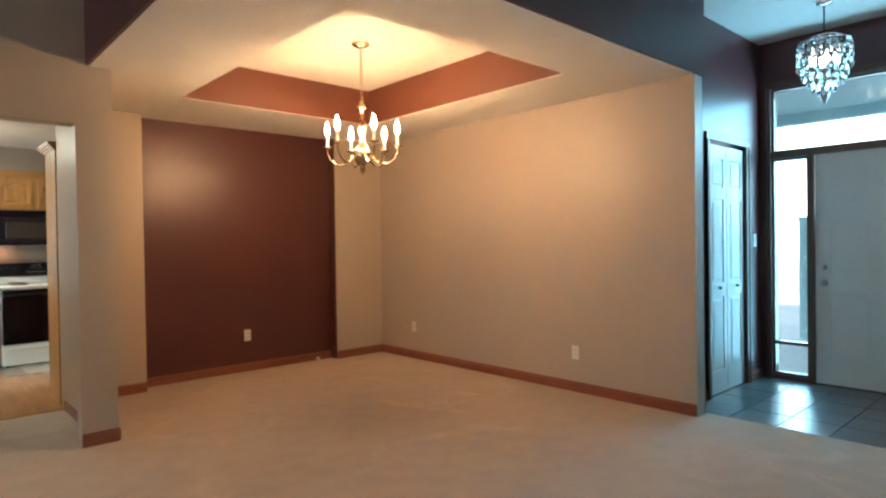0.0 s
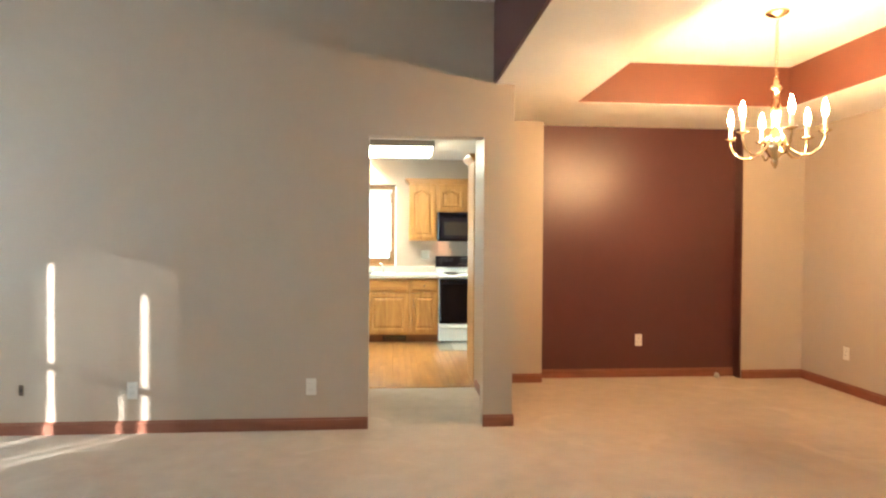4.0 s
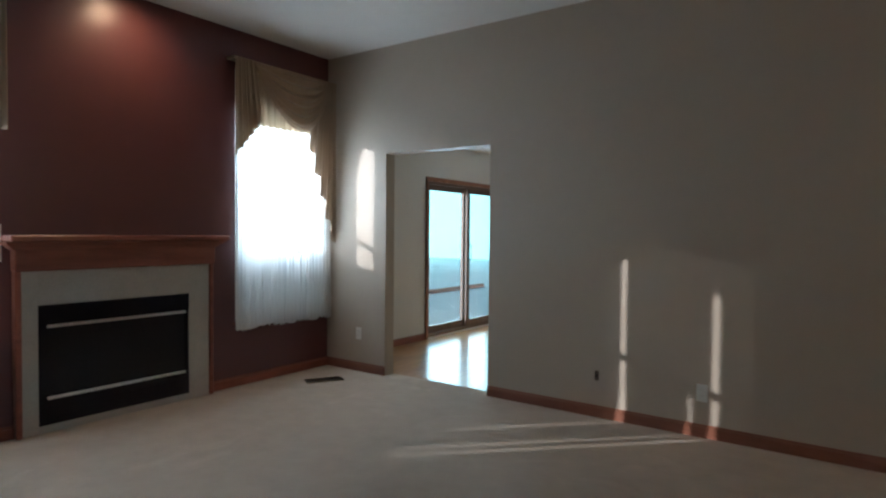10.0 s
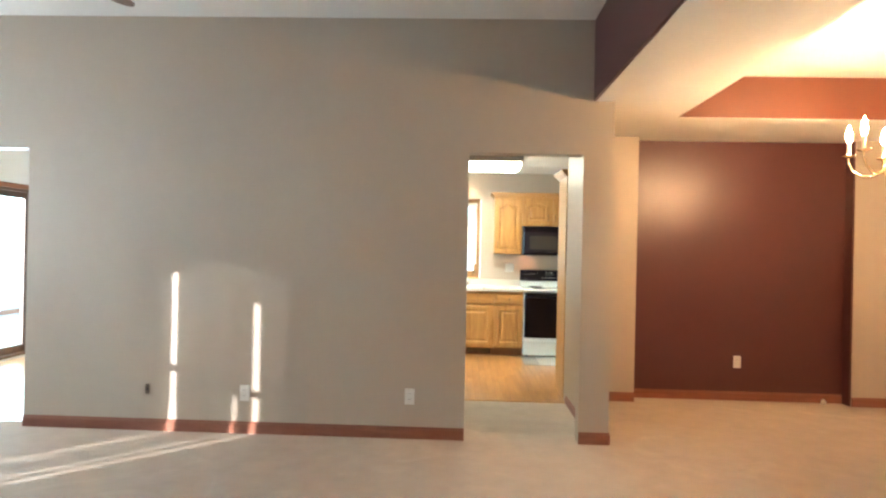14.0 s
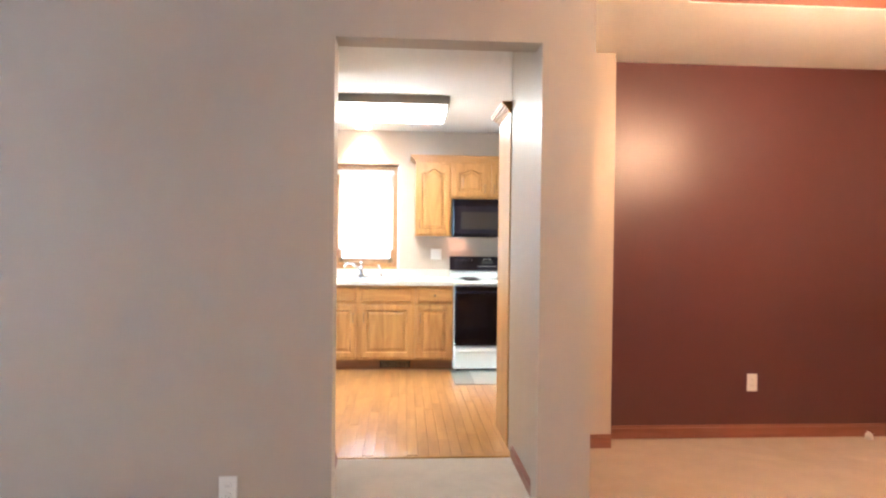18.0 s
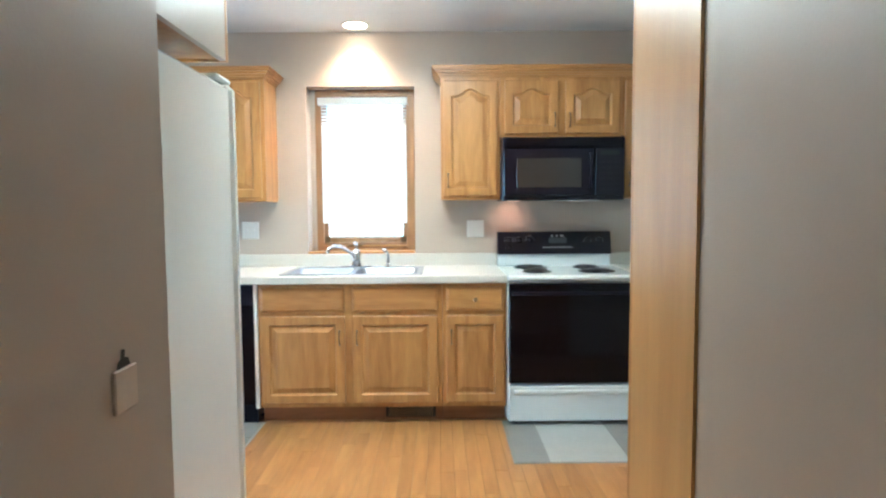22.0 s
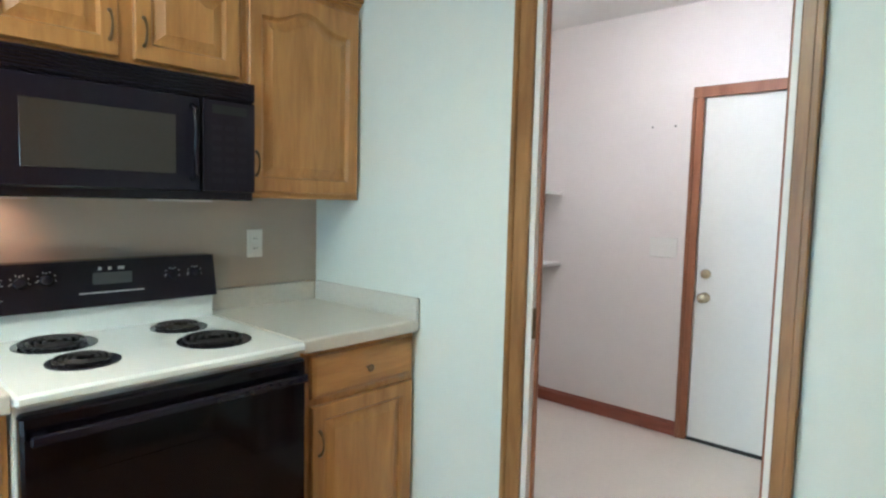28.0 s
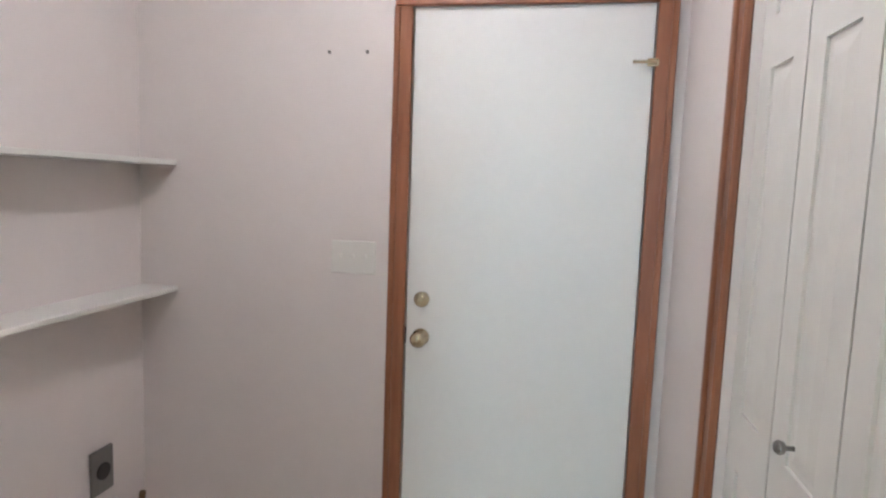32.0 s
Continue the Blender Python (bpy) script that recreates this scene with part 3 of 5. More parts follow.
bar_run("baseboard_laundry", [(LX, 7.88, LX, LY, -1, 0)], M_MANTEL, "red-stained baseboard in the laundry", 0.085)
bar_run("baseboard_laundry_back", [(EX + TW, LY, LX, LY, 0, -1)], M_TRIMH, "red-stained baseboard in the laundry", 0.085)
bar_run("baseboard_foyer", [(DX + 0.12, CY, 5.04, CY, 0, -1), (5.88, CY, FX, CY, 0, -1)], M_TRIMH, "dark stained baseboard in the foyer")
structure("threshold", boxes((PL, PR, 5.855, 5.885, -0.01, 0.007), bevel=0.003), M_OAKX, "oak threshold strip between carpet and wood floor", "threshold")


def casing(name, plane, side, a0, a1, top, width, material, label, axis="y", depth=0.018, far=None):
    """Two legs and a head round an opening. axis: the way the wall runs; side: which way its face looks; far: width of the second leg."""
    p0, p1 = sorted((plane, plane + side * depth))
    q0, q1 = sorted((plane, plane + side * depth * 1.5))
    t = thing(name, label, "door casing", kind="structure")
    far = far or width
    for nm, u0, u1, z0, z1 in (("leg", a0 - width, a0, 0, top), ("leg", a1, a1 + far, 0, top), ("head", a0 - width, a1 + far, top, top + width)):
        inner = (u0, u0 + 0.02) if (nm == "leg" and u1 <= a0 + 1e-6) else (u1 - 0.02, u1)
        if axis == "y":
            bm = boxes((p0, p1, u0, u1, z0, z1), bevel=0.004)
            if nm == "leg":
                box(bm, q0, q1, *inner, z0, z1, bevel=0.004)
        else:
            bm = boxes((u0, u1, p0, p1, z0, z1), bevel=0.004)
            if nm == "leg":
                box(bm, *inner, q0, q1, z0, z1, bevel=0.004)
        part(nm, bm, material, t)
    return t


# ---- electrical plates ----
def plate(name, label, category, x, y, z, rz, kind="outlet", gangs=1, material=None, group=""):
    """Wall plate, modelled looking along -y."""
    t = thing(name, label, category, x, y, z, rz, group)
    w, h = (0.070 + 0.046 * (gangs - 1), 0.115) if kind != "jack" else (0.03, 0.07)
    part("cover", boxes((-w / 2, w / 2, -0.006, 0, -h / 2, h / 2), bevel=0.0025), material or M_PLATE, t)
    for g in range(gangs):
        cx = (g - (gangs - 1) / 2) * 0.046
        if kind == "outlet":
            for cz in (-0.020, 0.020):
                part("socket", lathe([(0.0155, 0), (0.0155, 0.0025), (0.014, 0.003)], 14), M_PLATE, t).matrix_basis = pose(cx, -0.006, cz, 90)
                part("slot", boxes((-0.007, -0.005, -0.0102, -0.0088, -0.003, 0.005), (0.005, 0.007, -0.0102, -0.0088, -0.003, 0.005)), M_DARK, t).matrix_basis = pose(cx, 0, cz)
        elif kind == "switch":
            part("toggle", boxes((-0.0042, 0.0042, -0.014, -0.004, -0.002, 0.010), bevel=0.0015), M_PLATE, t).matrix_basis = pose(cx, 0, 0)
        else:
            part("jack_socket", boxes((-0.008, 0.008, -0.009, -0.005, -0.008, 0.008)), M_DARK, t).matrix_basis = pose(cx, 0, 0)
    return t


plate("outlet", "white outlet low on the taupe wall", "outlet", -0.019, W, 0.302, 0, group="outlets")
plate("outlet", "white outlet in a streak of sun on the taupe wall", "outlet", -1.218, W, 0.292, 0, group="outlets")
plate("phone_jack", "small dark jack low on the taupe wall", "jack", -1.937, W, 0.302, 0, "jack", material=mat("brown_plastic", (0.10, 0.07, 0.05), 0.5))
plate("outlet", "white outlet in the dim corner beside the window", "outlet", -4.30, W, 0.36, 0, group="outlets")
plate("outlet", "white outlet on the burgundy alcove wall", "outlet", 2.945, AY, 0.363, 0, group="outlets")
plate("outlet", "white outlet on the tan dining room wall", "outlet", DX, 5.463, 0.35, -90, group="outlets")
plate("outlet", "white outlet on the tan dining room wall near the foyer", "outlet", DX, 3.329, 0.33, -90, group="outlets")
plate("light_switch", "white double switch on the passage wall", "switch", PR, 5.21, 1.128, -90, "switch", 2)
# two stacked white rectangles between curtain and mantel, built as wall plates
plate("light_switch", "upper white plate of a stacked pair beside the window", "switch", X0, 1.935, 1.30, 90, "switch", group="plates by the mantel")
plate("outlet", "lower white plate of a stacked pair beside the window", "outlet", X0, 1.935, 1.18, 90, group="plates by the mantel")
plate("light_switch", "white double switch over the kitchen counter", "switch", -0.545, KY, 1.125, 0, "switch", 2)
plate("outlet", "white outlet over the kitchen counter by the refrigerator", "outlet", -1.14, KY, 1.125, 0)
plate("light_switch", "white double switch between window and range", "switch", 0.99, KY, 1.127, 0, "switch", 2)
plate("outlet", "white outlet beside the range", "outlet", 2.113, KY, 1.135, 0)
plate("light_switch", "white switch with two toggles on the pale aqua wall", "switch", EX, 6.70, 1.06, -90, "switch", 2)
plate("light_switch", "white triple switch beside the laundry door", "switch", LX, 8.006, 1.09, -90, "switch", 3)
plate("light_switch", "white switch at the entry", "switch", 6.03, CY, 1.25, 0, "switch")
# a cap left lying in the dining alcove
cap = thing("plastic_cap", "small white plastic cap lying by the baseboard", "cap", 3.72, AY - 0.055, 0.0)
part("skirt", lathe([(0.024, 0.0), (0.022, 0.030), (0.019, 0.034), (0.002, 0.035)], 14), M_PLATE, cap, smooth=True)
part("grip", boxes((-0.006, 0.006, -0.016, 0.016, 0.035, 0.045), bevel=0.002), M_PLATE, cap)

# broken jack plate in the passage
jack = thing("broken_jack_plate", "broken almond jack plate with a dark hole", "jack", PL, 5.645, 1.01, 90)
part("plate", boxes((-0.032, 0.032, -0.006, 0, -0.052, 0.014), bevel=0.002), mat("almond_plastic", (0.58, 0.47, 0.37), 0.4), jack)
part("hole", rings([[(x, y, z) for x, z in ((-0.018, 0.014), (0.020, 0.014), (0.015, 0.026), (0.004, 0.029), (0.006, 0.040), (-0.004, 0.042), (-0.006, 0.028), (-0.014, 0.024))] for y in (-0.0015, -0.0005)]), M_DARK, jack, "dark broken hole")

# ---- great room ----
def tall_window(y0, y1, z0, z1):
    t = thing("window_1" if y0 < 2 else "window_2", "tall white-framed window behind a sheer curtain", "window", kind="structure")
    f = 0.05
    x0, x1 = X0 - 0.10, X0 - 0.05
    part("window_frame", boxes((x0, x1, y0, y0 + f, z0, z1), (x0, x1, y1 - f, y1, z0, z1), (x0, x1, y0 + f, y1 - f, z0, z0 + f), (x0, x1, y0 + f, y1 - f, z1 - f, z1),
                               (x0, x1, y0 + f, y1 - f, 1.345, 1.385)), M_DOOR, t)
    for a, b in ((z0 + f, 1.345), (1.385, z1 - f)):
        p = part("pane", boxes((x0 + 0.02, x0 + 0.026, y0 + f, y1 - f, a, b)), M_PANE, t)
        p.visible_shadow = False
    # unseen screen added outside to shade the lower part of the sheer
    if y0 > 2:
        part("dimming_screen", boxes((x0 - 0.012, x0 - 0.010, y0 + f, y1 - f, z0 + f, 1.13)), M_SCREEN, t, "grey screen added to dim the foot of the curtain")
    part("window_sill", boxes((X0 - 0.05, X0 + 0.015, y0 - 0.03, y1 + 0.03, z0 - 0.025, z0 - 0.002), bevel=0.004), M_MANTEL, t)


tall_window(*WIN1)
tall_window(*WIN2)


def sheer(panels, z1, label, thin=None, turned_in=False):
    """Gathered sheer panels that hang in soft, uneven folds from one rod: (y0, y1, foot, top, parting on each side).
    Above the height of a parting the panel laps over its neighbour."""
    t = thing("sheer_curtain", label, "curtain", group="sheer curtains")
    for y0, y1, z0, top, part_l, part_r in panels:
        rnd = random.Random(int(y0 * 100))
        folds = max(2, round((y1 - y0) * 24))
        n, m = folds * 6, 40
        ph = [rnd.uniform(0, 6.28) for _ in range(4)]
        bm = bmesh.new()
        grid = []
        for j in range(m + 1):
            v = j / m
            z = top + (z0 - top) * v
            row = []
            lap = [0.022 * max(0.0, min(1.0, (z - p) / 0.05)) - 0.012 * max(0.0, min(1.0, (1.10 - z) / 0.15)) if p else 0.0 for p in (part_l, part_r)]
            for i in range(n + 1):
                u = i / n
                inner = math.sin(math.pi * u)
                y = y0 - lap[0] + (y1 - y0 + lap[0] + lap[1]) * u + 0.008 * math.sin(30 * u + ph[2]) * v * inner
                calm = min(1.0, min(u if part_l else 1.0, 1 - u if part_r else 1.0) * (y1 - y0) / 0.05)
                amp = (0.010 + 0.014 * v) * calm
                x = X0 + 0.050 + amp * math.sin(2 * math.pi * folds * u + ph[0] + 0.8 * math.sin(5 * u + v)) + 0.007 * calm * math.sin(2 * math.pi * 8 * u + ph[1])
                if turned_in and not part_r and u > 0.55:
                    x += (X0 + 0.004 - x) * min(1.0, (u - 0.55) / 0.40)
                hem = 0.012 * math.sin(2 * math.pi * folds * u + ph[0]) + 0.008 * math.sin(9 * u + ph[3]) if j == m else 0
                row.append(bm.verts.new((x, y, z + hem)))
            grid.append(row)
        for a, b in zip(grid, grid[1:]):
            for i in range(n):
                bm.faces.new((a[i], a[i + 1], b[i + 1], b[i]))
        part("panel", bm, M_SHEER, t, smooth=True)
    if thin:
        y0, y1, z0, top = thin
        cols = [[(X0 + 0.045 + 0.006 * math.sin(70 * (y0 + (y1 - y0) * i / 24)), y0 + (y1 - y0) * i / 24, z) for i in range(25)] for z in (top, z0)]
        part("thin_panel", rings(cols, False, False, False), M_THIN, t, "thin single layer of sheer", True)
    ya, yb = panels[0][0], panels[-1][1]
    part("rod", tube([(X0 + 0.05, ya + 0.005, z1 + 0.01), (X0 + 0.05, yb - 0.005, z1 + 0.01)], 0.008), M_PLATE, t)


def valance(yl, yr, ztop, tail_l, tail_r, label):
    """Broad swag that droops over a pleated under-panel, between two pleated cascade tails on a board."""
    t = thing("swag_valance", label, "valance", group="swag valances")
    w = yr - yl
    part("board", boxes((X0, X0 + 0.10, yl, yr, ztop - 0.02, ztop)), M_SWAG, t)

    def sheet(name, n, m, at, material=M_SWAG):
        bm = bmesh.new()
        grid = [[bm.verts.new(at(i / n, j / m)) for i in range(n + 1)] for j in range(m + 1)]
        for a, b in zip(grid, grid[1:]):
            for i in range(n):
                bm.faces.new((a[i], a[i + 1], b[i + 1], b[i]))
        part(name, bm, material, t, smooth=True)

    def swag(u, v):
        # each fold is a wide, lopsided curve that hangs lowest past the middle
        bell = math.sin(math.pi * u ** 1.18) ** 0.72
        sag = (0.03 + 0.50 * v) * bell
        edge = 0.05 * (1 - bell) * v
        ripple = math.sin(2 * math.pi * 5.5 * v + 0.5 * math.sin(4 * u)) * (0.004 + 0.017 * bell)
        return (X0 + 0.112 + 0.035 * bell * (0.35 + v) + ripple, yl + w * (0.17 + 0.77 * u + 0.03 * v * (0.5 - u)), ztop - 0.008 - sag - edge)

    sheet("swag", 64, 72, swag)

    def under(u, v):
        pleat = 0.010 * math.sin(2 * math.pi * 13 * u) + 0.004 * math.sin(2 * math.pi * 29 * u + 1)
        return (X0 + 0.082 + pleat, yl + w * (0.06 + 0.86 * u), ztop - 0.01 - (0.525 + 0.008 * math.sin(2 * math.pi * 13 * u)) * v)

    sheet("under_panel", 156, 8, under, M_UNDER)

    def cascade(ya, yb, zlong, zshort, phase):
        def at(u, v):
            step = 0.40 * u + 0.60 * min(1.0, (math.floor(u * 5) + max(0.0, (u * 5 % 1) * 2.0 - 1.0)) / 5)
            zb = zlong + (zshort - zlong) * step
            x = X0 + 0.108 + 0.026 * math.sin(2 * math.pi * 5 * u + phase) * (0.75 + 0.25 * v) + 0.006 * math.sin(2 * math.pi * 14 * u)
            return (x, ya + (yb - ya) * u * (0.72 + 0.28 * v), ztop - 0.005 + (zb - ztop) * v)

        sheet("tail", 80, 24, at)

    cascade(yl, yl + w * 0.24, tail_l, ztop - 0.50, 0.4)
    cascade(yr, yr - w * 0.30, tail_r, ztop - 0.50, 2.0)


sheer([(0.76, 1.192, 0.52, 2.66, 0, 1.97), (1.226, 1.352, 0.52, 2.66, 1.97, 1.26), (1.367, 1.795, 0.52, 2.66, 1.26, 2.03), (1.828, 1.90, 0.52, 2.66, 2.03, 0)], 2.66, "white sheer curtain glowing with daylight", turned_in=True)
sheer([(3.615, 4.15, 0.49, 2.66, 0, 0), (4.15, 4.40, 0.49, 1.12, 0, 0), (4.40, 4.70, 0.49, 2.66, 0, 0)], 2.66, "white sheer curtain with blue shade at its foot", (4.14, 4.41, 1.10, 2.66))
valance(0.74, 1.97, 2.74, 1.93, 1.93, "tan swag valance with pleated tails")
valance(3.572, 4.70, 2.77, 1.96, 1.22, "tan swag valance with one long tail in the corner")

# fireplace: flush with the wall, under a mantel shelf
fy0, fy1, ffx = 2.055, 3.37, X0 + 0.05
FC = 2.70
fp = thing("fireplace", "gas fireplace with pale stone surround and red-stained wooden mantel", "fireplace", X0, FC, 0)


def fpart(name, dims, material, label="", bevel=0.0):
    bm = boxes(*[(a - X0, b - X0, c - FC, d - FC, e, f) for a, b, c, d, e, f in dims], bevel=bevel)
    return part(name, bm, material, fp, label)


fb0, fb1, fz0, fz1 = 2.15, 3.195, 0.05, 0.835
for dims in ((X0, ffx, fy0, fb0, 0, 1.06), (X0, ffx, fb1, fy1, 0, 1.06), (X0, ffx, fb0, fb1, fz1, 1.06), (X0, ffx, fb0, fb1, 0, fz0)):
    fpart("surround_slab", [dims], M_STONE, "pale stone slab", 0.002)
for a, b in ((fy0 - 0.035, fy0), (fy1, fy1 + 0.035)):
    fpart("pilaster", [(X0, ffx + 0.015, a, b, 0, 1.06)], M_MANTEL, "red-stained wooden pilaster", 0.006)
fpart("frieze", [(X0, ffx + 0.03, fy0 - 0.04, fy1 + 0.04, 1.06, 1.205)], M_MANTEL, "red-stained wooden frieze", 0.006)
# crown moulding under the shelf: steps that flare outwards
prof = [(0.02, 1.195), (0.035, 1.207), (0.05, 1.224), (0.075, 1.24), (0.085, 1.248)]
bm = bmesh.new()
for (d0, z0), (d1, z1) in zip(prof, prof[1:]):
    box(bm, 0, ffx - X0 + d1, fy0 - FC - 0.02 - d1, fy1 - FC + 0.02 + d1, z0, z1, bevel=0.002)
part("moulding", bm, M_MANTEL, fp)
fpart("mantel_shelf", [(X0, ffx + 0.13, fy0 - 0.09, fy1 + 0.11, 1.249, 1.29)], M_MANTEL, "red-stained wooden mantel shelf", 0.008)
# the firebox reaches back through the wall
fpart("firebox", [(ffx - 0.047, ffx - 0.040, fb0, fb1, fz0, fz1), (ffx - 0.04, ffx - 0.006, fb0, fb0 + 0.02, fz0, fz1), (ffx - 0.04, ffx - 0.006, fb1 - 0.02, fb1, fz0, fz1),
                  (ffx - 0.04, ffx - 0.006, fb0 + 0.02, fb1 - 0.02, fz0, fz0 + 0.02), (ffx - 0.04, ffx - 0.006, fb0 + 0.02, fb1 - 0.02, fz1 - 0.02, fz1)], M_BLACK, "black steel firebox")
fpart("louver_panel", [(ffx - 0.012, ffx + 0.004, fb0, fb1, 0.715, fz1)], M_BLACK, "black upper louver", 0.002)
fpart("louver_panel", [(ffx - 0.012, ffx + 0.004, fb0, fb1, fz0, 0.215)], M_BLACK, "black lower louver", 0.002)
for z in (0.735, 0.765, 0.795, 0.075, 0.11, 0.145, 0.18):
    fpart("louver_slat", [(ffx + 0.004, ffx + 0.012, fb0 + 0.02, fb1 - 0.02, z, z + 0.014)], M_BLACK)
fpart("glass_front", [(ffx - 0.03, ffx - 0.025, fb0 + 0.02, fb1 - 0.02, 0.24, 0.685)], M_SMOKE, "smoked glass front")
for z in (0.685, 0.215):
    fpart("trim_bar", [(ffx - 0.008, ffx + 0.010, fb0 + 0.05, fb1 - 0.03, z, z + 0.020)], M_STEEL, "bright metal trim bar", 0.003)

# floor register
vent = thing("floor_register", "brown metal floor register set in the carpet", "floor vent", -4.29, 4.26, 0.0, 62)
part("frame", boxes((-0.165, 0.165, -0.065, -0.050, 0, 0.008), (-0.165, 0.165, 0.050, 0.065, 0, 0.008), (-0.165, -0.150, -0.05, 0.05, 0, 0.008), (0.150, 0.165, -0.05, 0.05, 0, 0.008)), M_PEWTER, vent)
part("opening", boxes((-0.15, 0.15, -0.05, 0.05, 0, 0.002)), M_DARK, vent)
for i in range(14):
    part("slat", boxes((-0.142 + i * 0.021, -0.136 + i * 0.021, -0.05, 0.05, 0.002, 0.007)), M_PEWTER, vent)


def can(x, y, z, label):
    t = thing("recessed_light", label, "ceiling light", x, y, z, group="recessed lights")
    part("trim_ring", rings([[(r * math.cos(a * math.pi / 12), r * math.sin(a * math.pi / 12), h) for a in range(24)] for r, h in ((0.075, 0), (0.095, 0), (0.092, -0.006), (0.078, -0.007), (0.075, 0))], False, False), M_PLATE, t)
    part("lens", lathe([(0.073, -0.001), (0.073, -0.003)], 24), M_CAN, t)


can(-4.37, 2.73, H1, "lit recessed ceiling light over the mantel")
can(0.21, 8.70, H3, "lit recessed ceiling light over the sink")

# ceiling fan: five brown blades
fan = thing("ceiling_fan", "brown wooden ceiling fan with brass motor", "ceiling fan", -1.42, 2.78, H1)
part("canopy", lathe([(0.01, 0), (0.07, 0), (0.065, -0.03), (0.03, -0.06), (0.012, -0.06)], 20), M_BRASS, fan)
part("downrod", tube([(0, 0, -0.05), (0, 0, -0.32)], 0.011), M_BRASS, fan)
part("motor", lathe([(0.02, -0.28), (0.09, -0.30), (0.125, -0.34), (0.125, -0.40), (0.08, -0.45), (0.03, -0.47), (0.01, -0.475)], 24), M_BRASS, fan, smooth=True)
M_BLADE = wood("brown_blade", (0.10, 0.035, 0.015), (0.22, 0.09, 0.04), "y", 0.4)
for k in range(5):
    a = 72 * k
    out = [(0.14, -0.03), (0.22, -0.055), (0.50, -0.068), (0.64, -0.062), (0.68, -0.035), (0.69, 0.0), (0.68, 0.035), (0.64, 0.062), (0.50, 0.068), (0.22, 0.055), (0.14, 0.03)]
    bl = rings([[(-y, x, -0.43 + h + 0.18 * y) for x, y in out] for h in (0, 0.007)])
    part("blade", moved(bl, pose(0, 0, 0, 0, 0, a)), M_BLADE, fan)
    part("blade_iron", moved(boxes((-0.018, 0.018, 0.09, 0.22, -0.436, -0.43)), pose(0, 0, 0, 0, 0, a)), M_BRASS, fan)

# ---- dining room chandelier ----
ch = thing("chandelier", "brass candle chandelier with six lit flame bulbs", "chandelier", 2.93, 4.07, TZ)
ch.scale = (1.08, 1.08, 1.08)
DROP = pose(0, 0, -0.06)
part("canopy", lathe([(0.005, 0), (0.065, 0), (0.062, -0.012), (0.03, -0.028), (0.008, -0.035)], 20), M_PALEBRASS, ch, smooth=True)
zc = -0.035
k = 0
while zc > -0.395:
    ring_pts = [(0.009 * math.cos(a * math.pi / 5), 0, zc - 0.010 + 0.013 * math.sin(a * math.pi / 5)) for a in range(11)]
    part("chain_link", moved(tube(ring_pts, 0.0022, 5), pose(0, 0, 0, 0, 0, 90 * k)), M_PALEBRASS, ch)
    zc -= 0.019
    k += 1
part("column", moved(lathe([(0.004, -0.33), (0.016, -0.34), (0.012, -0.36), (0.030, -0.375), (0.034, -0.385), (0.014, -0.40), (0.018, -0.45), (0.030, -0.50), (0.022, -0.56), (0.016, -0.60), (0.026, -0.63),
                      (0.052, -0.67), (0.060, -0.71), (0.050, -0.75), (0.028, -0.78), (0.016, -0.79), (0.022, -0.81), (0.012, -0.83), (0.004, -0.845)], 24), DROP), M_PALEBRASS, ch, smooth=True)
for k in range(6):
    a = math.radians(60 * k + 14)
    arm = [(0.045, -0.76), (0.085, -0.805), (0.13, -0.835), (0.18, -0.835), (0.225, -0.80), (0.245, -0.75), (0.245, -0.72)]
    pts = []
    for (r0, z0), (r1, z1) in zip(arm, arm[1:]):
        for s in range(3):
            f = s / 3
            pts.append((r0 + (r1 - r0) * f, z0 + (z1 - z0) * f))
    pts.append(arm[-1])
    ca, sa = math.cos(a), math.sin(a)
    am = part("arm", tube([(r * ca, r * sa, z) for r, z in pts], 0.0065), M_PALEBRASS, ch, smooth=True)
    part("drip_pan", moved(lathe([(0.008, -0.665), (0.034, -0.655), (0.036, -0.650), (0.012, -0.655), (0.008, -0.652)], 16, 0.245 * ca, 0.245 * sa), DROP), M_PALEBRASS, am, smooth=True)
    part("candle_sleeve", moved(lathe([(0.0105, -0.652), (0.0105, -0.575), (0.008, -0.572)], 12, 0.245 * ca, 0.245 * sa), DROP), mat("cream_candle", (0.78, 0.74, 0.66), 0.5) if k == 0 else bpy.data.materials["cream_candle"], am)
    part("flame_bulb", moved(lathe([(0.007, -0.572), (0.0135, -0.556), (0.0160, -0.538), (0.0125, -0.513), (0.0060, -0.490), (0.001, -0.474)], 12, 0.245 * ca, 0.245 * sa), DROP), M_BULB, am, "lit flame-shaped bulb", True)

# ---- foyer ----
def panel_leaf(w, h, t, panels):
    """Moulded door leaf: x 0..w, z 0..h, front face at y = -t; panels: (x0, x1, z0, z1) sunk with a raised field."""
    bm = boxes((0, w, -t + 0.006, 0, 0, h))
    xs = sorted({0, w, *[p[0] for p in panels], *[p[1] for p in panels]})
    for a, b in zip(xs, xs[1:]):
        cuts = sorted((p[2], p[3]) for p in panels if p[0] <= a + 1e-6 and p[1] >= b - 1e-6)
        z = 0
        for c0, c1 in cuts + [(h, h)]:
            if c0 > z + 1e-6:
                box(bm, a, b, -t, -t + 0.006, z, c0)
            z = c1
    for x0, x1, z0, z1 in panels:
        loops = [[(x0 + i, d, z0 + i), (x1 - i, d, z0 + i), (x1 - i, d, z1 - i), (x0 + i, d, z1 - i)] for i, d in ((0.0, -t + 0.006), (0.012, -t + 0.0055), (0.035, -t + 0.0005))]
        bm = merge(bm, rings(loops, False, True))
    return bm


